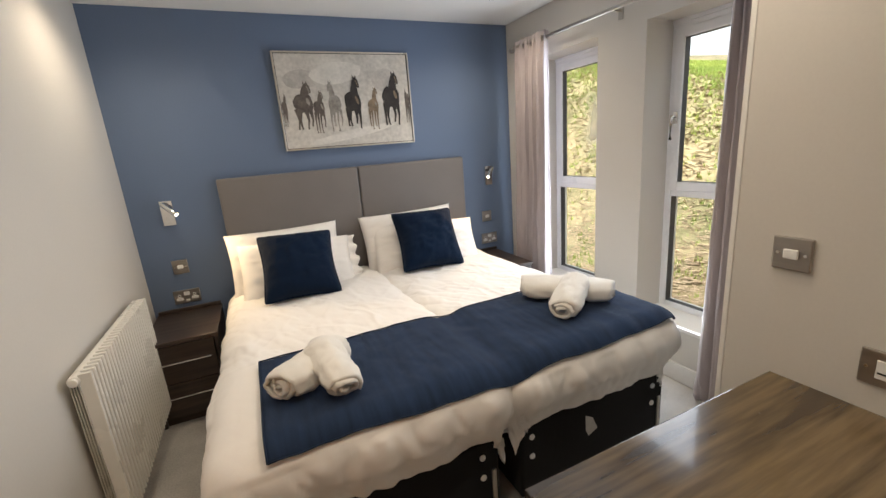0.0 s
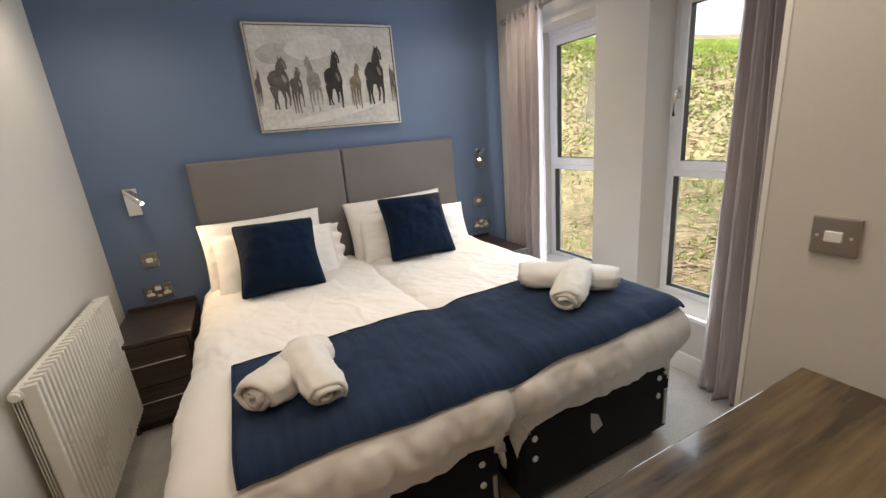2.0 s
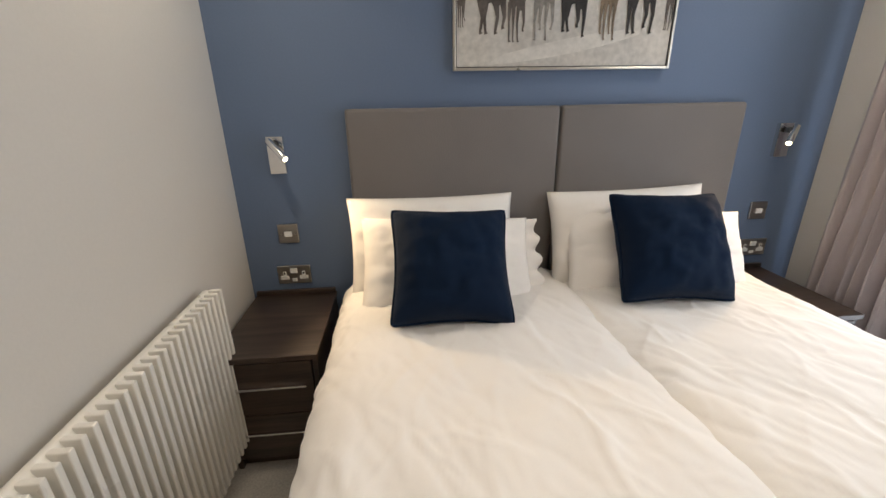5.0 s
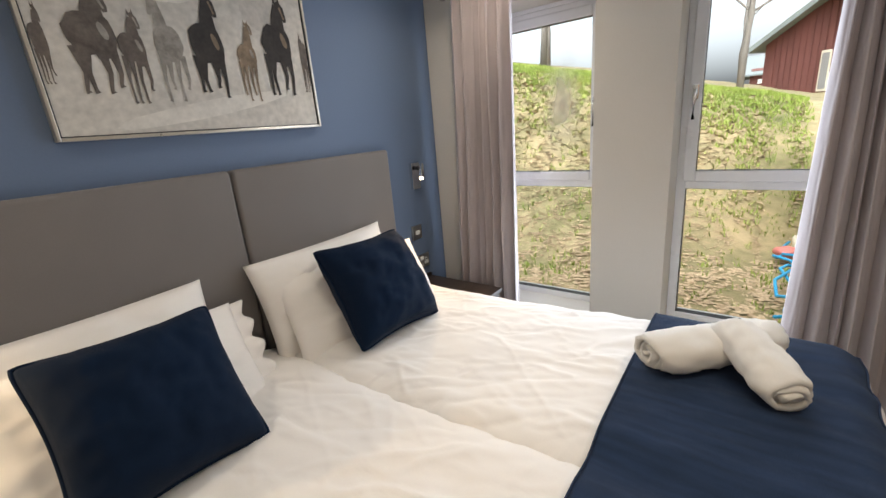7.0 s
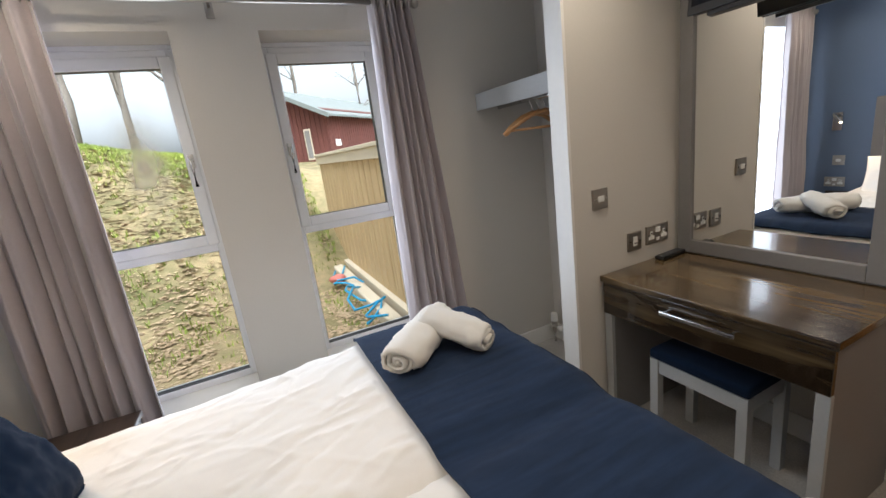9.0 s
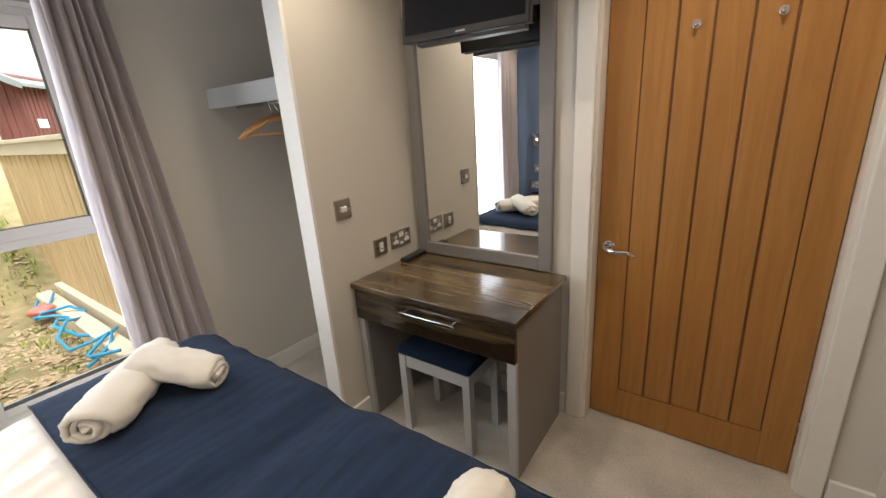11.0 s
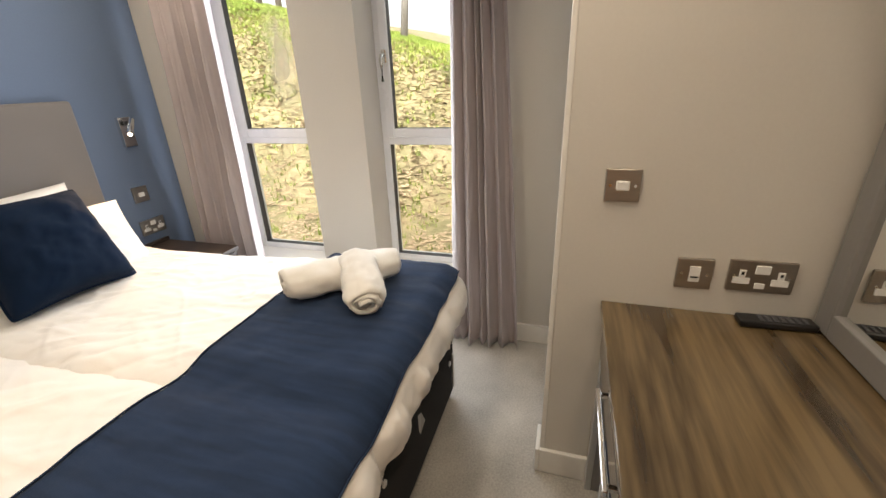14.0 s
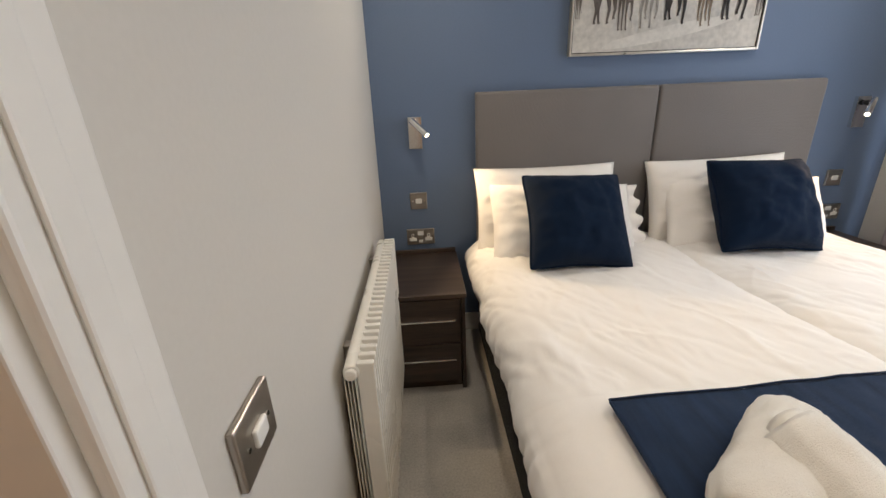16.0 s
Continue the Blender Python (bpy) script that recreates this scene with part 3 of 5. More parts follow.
def bed(x0, x1, label, seed, east):
    t = empty("divan_bed", ((x0 + x1) / 2, 3.0, 0), label, "bed", "pair of single beds")
    bx0, bx1 = x0 + 0.045, x1 - 0.045
    part("divan_base", box(bx0, bx1, FOOT + 0.055, 3.93, 0.035, 0.36, 0.012, 3), M_BASE, t, "black fabric divan base")
    part("mattress", box(bx0 + 0.01, bx1 - 0.01, FOOT + 0.065, 3.92, 0.36, 0.585, 0.05, 4), M_LINEN, t)
    for cx in (bx0 + 0.06, bx1 - 0.06):
        for cy in (FOOT + 0.13, 3.85):
            part("foot", rod((cx, cy, 0), (cx, cy, 0.04), 0.022, sides=14), M_BLACK, t)
    fy = FOOT + 0.055
    for sx in (bx0 + 0.05, bx1 - 0.05):
        for z in (0.30, 0.215):
            part("button", rod((sx if sx < (x0 + x1) / 2 else sx - 0.02, fy + 0.002, z), (sx if sx < (x0 + x1) / 2 else sx - 0.02, fy - 0.006, z), 0.012, sides=18, bevel=0.003), M_PLASTIC, t, "", True)
    part("strap", box(bx1 - 0.035, bx1 - 0.017, fy - 0.006, fy + 0.002, 0.06, 0.235, 0.002), M_STEEL, t, "silver linking bar")
    if east:
        lb = bmesh.new()
        vs = [lb.verts.new((1.985 + a, fy - 0.004 + (0.004 if i % 2 else 0), 0.245 + b)) for i, (a, b) in enumerate([(-0.03, 0.05), (0.012, 0.025), (0.035, -0.03), (-0.008, -0.055), (-0.028, -0.02)])]
        lb.faces.new(vs)
        part("fabric_label", lb, M_STEEL, t, "creased silver maker's label")

    over = 0.225
    d0, d1 = (1.572, x1) if east else (x0, 1.618)

    def f(u, v):
        px = d0 - over + (d1 - d0 + 2 * over) * u
        py = FOOT - over + (3.90 - FOOT + over) * v
        r = 0.105
        p, n = drape(px, py, d0, d1, FOOT, 4.2, bed_top(py) + 0.006 * math.sin(math.pi * u), r)
        side = 1 - n.z
        w = 0.008 * fbm((px, py, seed), 2.6) - 0.0055 * (1 - abs(fbm((px * 1.0 + py * 0.5, py * 0.35, seed), 5))) ** 4 * (1 + side)
        w += 0.003 * side * math.sin((px if n.y < -0.5 else py) * 31 + 3 * fbm((px, py, seed + 5), 3))
        w += 0.010 * side * fbm((px, py, seed + 9), 3)
        # soft creases running across the bed
        w += 0.0035 * max(0, fbm((px * 5, py * 1.3 + px * 1.5, seed + 2), 2.2)) ** 2 * (1 - side) * 2
        # sharp tucks fanning out from the pillows, and short pulls
        for ca, fa, aa in ((0.9, 7.0, 0.0060), (-0.5, 9.0, 0.0045), (0.15, 12.0, 0.0028)):
            q = fbm(((px + ca * py) * fa * 0.35, (py - ca * px) * 1.1, seed + fa), 1.0)
            w += aa * max(0, 1 - abs(q) * 5.5) ** 2 * (0.4 + 0.6 * max(0, fbm((px, py, seed + 20 + fa), 1.8) + 0.35)) * (1 - 0.4 * side)
        w += 0.006 * side * math.sin((px if n.y < -0.5 else py) * 74 + 5 * fbm((px, py, seed + 8), 4)) * max(0, fbm((px, py, seed + 6), 3) + 0.3)
        if py < 2.66 and side < 0.6:
            w *= 0.30
        drop = min(1, max(0, (bed_top(py) - p.z) / 0.21))
        p += n * (w + 0.028 * math.sin(math.pi * drop))
        if p.z < BEDTOP - 0.15:
            p.z += 0.010 * fbm((px * 0.7, py * 0.7, seed + 1), 5)
            p.x += (0.02 if px > d1 else -0.02 if px < d0 else 0) * -min(1, (BEDTOP - 0.15 - p.z) / 0.1)
            p.y += 0.035 * min(1, (BEDTOP - 0.15 - p.z) / 0.1) if py < FOOT else 0
        return p

    ob = part("duvet", sheet(150, 240, f), M_LINEN, t, "crumpled white cotton duvet", True)
    md = ob.modifiers.new("thick", "SOLIDIFY")
    md.thickness, md.offset = 0.018, -1
    return t


bed(0.655, 1.592, "single divan bed with crumpled white duvet, against the grey headboard", 3.0, False)
bed(1.598, 2.455, "single divan bed with smooth white duvet, near the windows", 11.0, True)


def headboard(x0, x1):
    t = empty("headboard", ((x0 + x1) / 2, 3.97, 0.30), "grey fabric upholstered headboard fixed to the blue wall", "headboard", "pair of headboards")
    part("padded_panel", box(x0, x1, 3.945, 3.985, 0.30, 1.295, 0.016, 4), M_HEAD, t, "", True)
    part("back_board", box(x0 + 0.006, x1 - 0.006, 3.985, 3.999, 0.30, 1.290, 0.002), M_BLACK, t)
    part("edge_seam", tube([(x0 + 0.004, 3.972, 0.31), (x0 + 0.004, 3.972, 1.291), (x1 - 0.004, 3.972, 1.291), (x1 - 0.004, 3.972, 0.31)], 0.0045, 8), M_HEAD, t, "", True)


headboard(0.700, 1.586)
headboard(1.592, 2.425)


# the runner over both foot ends
def runner():
    x0, x1, yb = 0.808, 2.435, 2.602

    def f(u, v):
        px = x0 + (x1 - x0) * u
        length = 0.540 + 0.02 * fbm((px, 0, 4), 2.5) + 0.028 * min(1, u / 0.45) - 0.02 * max(0, (u - 0.75) / 0.25)
        py = yb + 0.012 * math.sin(math.pi * u) + 0.035 * u - length * v
        p, n = drape(px, py, 0.60, 2.463, FOOT - 0.012, 4.2, BEDTOP + 0.024, 0.100)
        p.z -= 0.024 * math.exp(-((px - 1.595) / 0.07) ** 2)
        s = max(0, v - 0.55) / 0.45
        p += n * (0.002 + 0.004 * fbm((px, py, 2), 4) + 0.010 * max(0, u - 0.45) * s * math.sin(px * 38 + 2 * fbm((px, py, 1), 3)) + 0.004 * abs(fbm((px, py * 0.6, 5), 8)))
        return p

    ob = tagged(part("bed_runner", sheet(150, 60, f), M_NAVY, None, "", True), "navy blue woven bed runner laid across both beds", "bed runner")
    md = ob.modifiers.new("thick", "SOLIDIFY")
    md.thickness, md.offset = 0.006, 1
    for a, b in (((0, 1), (1, 1)), ((0, 0), (0, 1)), ((1, 0), (1, 1)), ((0, 0), (1, 0))):
        edge = [f(a[0] + (b[0] - a[0]) * i / 60, a[1] + (b[1] - a[1]) * i / 60) + Vector((0, 0, 0.003)) for i in range(61)]
        part("hem", tube(edge, 0.0026, 6), M_NAVY, ob, "", True)


runner()


# ---- pillows and cushions ----
def puff(w, h, d, seed, pinch=0.10, n=36, wr=0.004, blunt=0.0):
    """A closed pillow of width w, height h, depth d, with pulled-in sides and pointed corners."""
    def half(sign):
        def f(u, v):
            a, b = 2 * u - 1, 2 * v - 1
            px = a * (1 - pinch * (1 - b * b) * abs(a) ** 3 * 0.55)
            py = b * (1 - pinch * (1 - a * a) * abs(b) ** 3 * 0.55)
            k = 1 - blunt * (a * b) ** 6
            px, py = px * k, py * k
            e = max(0, (1 - abs(a) ** 2.6) * (1 - abs(b) ** 2.6)) ** 0.5
            z = sign * d / 2 * e + wr * fbm((a * 2, b * 2, seed + sign), 1.6) * e * 3
            return Vector((px * w / 2, z, py * h / 2))
        return f
    bm = merge(sheet(n, n, half(1)), sheet(n, n, half(-1)))
    bmesh.ops.remove_doubles(bm, verts=bm.verts, dist=0.0004)
    bmesh.ops.recalc_face_normals(bm, faces=bm.faces)
    return bm


def placed(bm, m):
    bmesh.ops.transform(bm, matrix=m, verts=bm.verts)
    return bm


def pillow(w, h, d, m, seed, label, group="white pillows", frill=False):
    bm = placed(puff(w, h, d, seed, 0.08, wr=0.006), m)
    t = tagged(part("pillow", bm, M_LINEN, None, "", True), label, "pillow", group)
    # open end flap of the pillowcase, wavy where the ends show
    if frill:
        def f(u, v):
            z = (u - 0.5) * h * 0.96
            return m @ Vector((w / 2 - 0.02 + 0.06 * v + 0.010 * v * math.sin(u * 26), 0.016 * v * math.sin(u * 30 + 1) + 0.01, z))
        fl = part("flap", sheet(40, 6, f), M_LINEN, t, "", True)
        md = fl.modifiers.new("thick", "SOLIDIFY")
        md.thickness = 0.005
    return t


def cushion(w, m, seed, label):
    bm = placed(puff(w, w, 0.25, seed, 0.20, wr=0.004, blunt=0.05), m)
    t = tagged(part("cushion", bm, M_CUSH, None, "", True), label, "cushion", "navy cushions")
    pts = []
    count = 30
    for s in range(4):
        for i in range(count):
            a = -1 + 2 * i / count
            a, b = ((a, -1), (1, a), (-a, 1), (-1, -a))[s]
            px = a * (1 - 0.20 * (1 - b * b) * abs(a) ** 3 * 0.55)
            py = b * (1 - 0.20 * (1 - a * a) * abs(b) ** 3 * 0.55)
            k = 1 - 0.05 * (a * b) ** 6
            pts.append(m @ Vector((px * k * w / 2, 0, py * k * w / 2)))
    part("piping", tube(pts + pts[:1], 0.006, 8), M_CUSH, t, "", True)


pillow(0.70, 0.43, 0.16, pose(1.03, 3.850, 0.740, -16, 0, 0), 2, "plump white pillow leaning against the grey headboard")
pillow(0.70, 0.40, 0.16, pose(1.085, 3.745, 0.695, -34, 3, 2), 6, "white pillow with a loose frilled end, behind a cushion", frill=True)
pillow(0.72, 0.43, 0.16, pose(1.90, 3.855, 0.740, -16, -1, 0), 12, "plump white pillow leaning against the grey headboard")
pillow(0.80, 0.38, 0.16, pose(1.985, 3.760, 0.695, -32, 3, -3), 16, "white pillow slumped behind a navy cushion")
cushion(0.440, pose(1.074, 3.560, 0.766, -38, 2, -1), 21, "square navy cushion with piped edge, leaning on white pillows")
cushion(0.440, pose(1.930, 3.600, 0.780, -34, 1, -4), 25, "square navy cushion with piped edge, tilted against pillows")


# ---- rolled towels ----
def rolled(length, r, m, seed, label):
    """A towel rolled up, its spiral showing at the ends."""
    t = empty("rolled_towel", m.translation, label, "towel", "rolled towels on the runner")
    turns, steps = 3.6, 110

    def f(u, v):
        a = u * turns * 2 * math.pi
        rad = 0.006 + (r - 0.012) * u ** 0.9
        x = (v - 0.5) * length
        edge = abs(2 * v - 1)
        rad *= 1 - 0.22 * edge ** 6 + 0.04 * math.sin(3 * v + seed)
        x += 0.010 * math.sin(a * 0.7 + seed) * (2 * v - 1)
        rad += 0.008 * u * fbm((x * 8, math.cos(a) * 1.5, math.sin(a) * 1.5 + seed), 1.5) + 0.003 * fbm((x * 30, a, seed), 1.2)
        z = math.sin(a) * rad
        return m @ Vector((x, math.cos(a) * rad * 1.12, z * 0.83))

    ob = part("roll", sheet(steps, 26, f), M_TOWEL, t, "", True)
    md = ob.modifiers.new("thick", "SOLIDIFY")
    md.thickness = 0.0125
    return t


RT = BEDTOP + 0.030
rolled(0.29, 0.074, pose(0.978, 2.372, RT + 0.051, 0, 0, 40), 1, "rolled white terry towel lying on the navy runner")
rolled(0.235, 0.068, pose(1.030, 2.297, RT + 0.068, 0, -14, 101), 4, "rolled white terry towel leaning over another roll")
rolled(0.40, 0.077, pose(2.135, 2.445, RT + 0.050, 0, 0, -46), 7, "rolled white terry towel lying on the navy runner")
rolled(0.26, 0.071, pose(2.062, 2.340, RT + 0.070, 0, -14, 35), 9, "rolled white terry towel crossed over another roll")


# ---- bedside cabinets ----
def bedside(x0, x1, label):
    y0, y1, zt = 3.475, 3.975, 0.500
    t = empty("bedside_cabinet", ((x0 + x1) / 2, 3.72, 0), label, "bedside cabinet", "bedside cabinets")
    part("top", box(x0, x1, y0 - 0.012, y1, zt - 0.022, zt, 0.003), M_DARKWOOD, t)
    part("back_lip", box(x0 + 0.005, x1 - 0.005, y1 - 0.018, y1, zt, zt + 0.022, 0.003), M_DARKWOOD, t)
    for a, b in ((x0 + 0.006, x0 + 0.024), (x1 - 0.024, x1 - 0.006)):
        part("side", box(a, b, y0 + 0.004, y1, 0.0, zt - 0.022, 0.001), M_DARKWOOD, t)
    part("back", box(x0 + 0.024, x1 - 0.024, y1 - 0.015, y1 - 0.005, 0.02, zt - 0.022), M_DARKWOOD, t)
    part("plinth", box(x0 + 0.024, x1 - 0.024, y0 + 0.03, y0 + 0.045, 0.0, 0.05), M_DARKWOOD, t)
    for z0, z1 in ((0.055, 0.250), (0.256, 0.472)):
        d = part("drawer", box(x0 + 0.027, x1 - 0.027, y0 - 0.006, y0 + 0.012, z0, z1, 0.002), M_DARKWOOD, t)
        part("drawer_box", box(x0 + 0.035, x1 - 0.035, y0 + 0.012, y1 - 0.02, z0 + 0.02, z1 - 0.05), M_DARKWOOD, d)
        hz = z0 + 0.118
        part("handle", box(x0 + 0.05, x1 - 0.05, y0 - 0.020, y0 - 0.006, hz - 0.004, hz + 0.004, 0.002), M_CHROME, d, "slim chrome bar handle")


bedside(0.232, 0.590, "dark wood two-drawer bedside cabinet beside the radiator")
bedside(2.462, 2.706, "dark wood two-drawer bedside cabinet beside the curtain")


# ---- radiator ----
def radiator():
    y0, y1, z0, z1 = 2.662, 3.520, 0.140, 0.748
    t = empty("radiator", (0.26, 3.06, z0), "cream enamelled ribbed wall radiator", "radiator")
    for z in (z1 - 0.022, z0 + 0.022):
        b = rod((0.250, y0 + 0.004, z), (0.250, y1 - 0.004, z), 0.019, sides=20, bevel=0.004)
        part("header", b, M_RAD, t, "", True)
        part("end_cap", rod((0.250, y0 - 0.006, z), (0.250, y0 + 0.006, z), 0.014, sides=18, bevel=0.003), M_RAD, t, "", True)
    n = 27
    p = (y1 - y0) / n
    for k in range(n):
        y = y0 + (k + 0.5) * p
        part("fin", box(0.262, 0.302, y - 0.0075, y + 0.0075, z0, z1, 0.003), M_RAD, t)
    for k in range(4):
        part("convector_plate", box(0.226 + 0.008 * k, 0.2285 + 0.008 * k, y0 + 0.03, y1 - 0.03, z0 + 0.03, z1 - 0.045), M_RAD, t)
    for y in (y0 + 0.14, y1 - 0.14):
        part("bracket", box(XW + 0.001, 0.24, y - 0.014, y + 0.014, z1 - 0.10, z1 - 0.03, 0.002), M_STEEL, t)
        part("bracket", box(XW + 0.001, 0.24, y - 0.014, y + 0.014, z0 + 0.02, z0 + 0.09, 0.002), M_STEEL, t)
    v = part("valve", rod((0.250, y0 - 0.05, z0 + 0.022), (0.250, y0 - 0.006, z0 + 0.022), 0.012, sides=14), M_CHROME, t, "chrome valve", True)
    part("pipe", rod((0.250, y0 - 0.04, 0.0), (0.250, y0 - 0.04, z0 + 0.03), 0.008, sides=12), M_CHROME, v, "", True)


radiator()


# ---- switches and sockets ----
def plate(at, turn, width, kind_of, label):
    """A wall plate facing -y before it is turned."""
    m = pose(*at, 0, 0, turn)
    names = {"switch": "light_switch", "fused": "fused_switch", "socket": "wall_socket"}
    t = empty(names[kind_of], at, label, "switch" if kind_of != "socket" else "socket", "steel wall plates")
    w, h = width / 2, 0.043
    part("plate", placed(box(-w, w, -0.010, 0.0, -h, h, 0.003), m), M_STEEL, t)
    for s in (-1, 1):
        part("screw", placed(rod((s * 0.030 if kind_of != "socket" else s * 0.060, -0.009, 0), (s * 0.030 if kind_of != "socket" else s * 0.060, -0.0115, 0), 0.0036, sides=12), m), M_CHROME, t)
    if kind_of == "switch":
        part("rocker", placed(box(-0.0165, 0.0165, -0.0165, -0.009, -0.0125, 0.0125, 0.003), m), M_PLASTIC, t)
    elif kind_of == "fused":
        r = part("fuse_insert", placed(box(-0.0125, 0.0125, -0.013, -0.009, -0.022, 0.022, 0.001), m), M_PLASTIC, t)
        part("slot", placed(box(-0.009, 0.009, -0.0138, -0.0128, -0.010, -0.006), m), M_BLACK, r)
    else:
        part("rocker", placed(box(-0.016, 0.016, -0.014, -0.009, 0.008, 0.032, 0.002), m), M_PLASTIC, t)
        part("insert", placed(box(-0.011, 0.011, -0.0125, -0.009, -0.032, -0.017, 0.001), m), M_PLASTIC, t)
        for s in (-1, 1):
            c = s * 0.042
            i = part("outlet", placed(box(c - 0.019, c + 0.019, -0.0118, -0.009, -0.022, -0.004, 0.001), m), M_PLASTIC, t)
            part("earth_pin", placed(box(c - 0.0075, c + 0.0075, -0.0118, -0.009, -0.004, 0.017, 0.001), m), M_PLASTIC, i)
            part("pin_hole", placed(box(c - 0.003, c + 0.003, -0.0124, -0.0117, 0.004, 0.012), m), M_BLACK, i)


plate((0.405, YN, 0.780), 0, 0.086, "switch", "bronze-steel light switch on the blue wall")
plate((0.405, YN, 0.585), 0, 0.146, "socket", "bronze-steel double socket above the bedside cabinet")
plate((2.640, YN, 0.790), 0, 0.086, "switch", "bronze-steel light switch on the blue wall")
plate((2.655, YN, 0.600), 0, 0.146, "socket", "bronze-steel double socket above the bedside cabinet")
plate((2.11, 1.573, 1.061), -90, 0.086, "switch", "brushed steel light switch on the partition")
plate((2.11, 1.371, 0.832), -90, 0.086, "fused", "brushed steel fused switch above the dressing table")
plate((2.11, 1.222, 0.838), -90, 0.146, "socket", "brushed steel double socket above the dressing table")
plate((XW, 2.298, 0.928), 90, 0.100, "switch", "brushed steel light switch beside the doorway")


# ---- reading lamps ----
def reading_lamp(x, z, s, label):
    t = empty("wall_reading_lamp", (x, YN, z), label, "wall lamp", "bedside reading lamps")
    part("wall_plate", box(x - 0.033, x + 0.033, YN - 0.022, YN, z - 0.075, z + 0.075, 0.002), M_CHROME, t, "polished chrome back plate")
    part("pivot", rod((x, YN - 0.022, z + 0.045), (x, YN - 0.05, z + 0.045), 0.012, sides=16), M_BLACK, t, "", True)
    a, b = Vector((x - s * 0.015, YN - 0.055, z + 0.062)), Vector((x + s * 0.055, YN - 0.105, z - 0.005))
    h = part("head", rod(a, b, 0.014, sides=24, bevel=0.002), M_CHROME, t, "chrome tube head", True)
    d = (b - a).normalized()
    part("led", rod(b + d * 0.0005, b + d * 0.002, 0.010, sides=18), M_LED, h, "warm lit lens")
    spot("reading_beam", b + d * 0.012, Vector((0.80 if s > 0 else 2.28, 3.62, 0.72)), READ, 80, 0.7, (1.0, 0.70, 0.38), 0.01)


reading_lamp(0.408, 1.120, 1, "chrome reading lamp with lit head on the blue wall")
reading_lamp(2.668, 1.125, -1, "chrome reading lamp with lit head near the window")


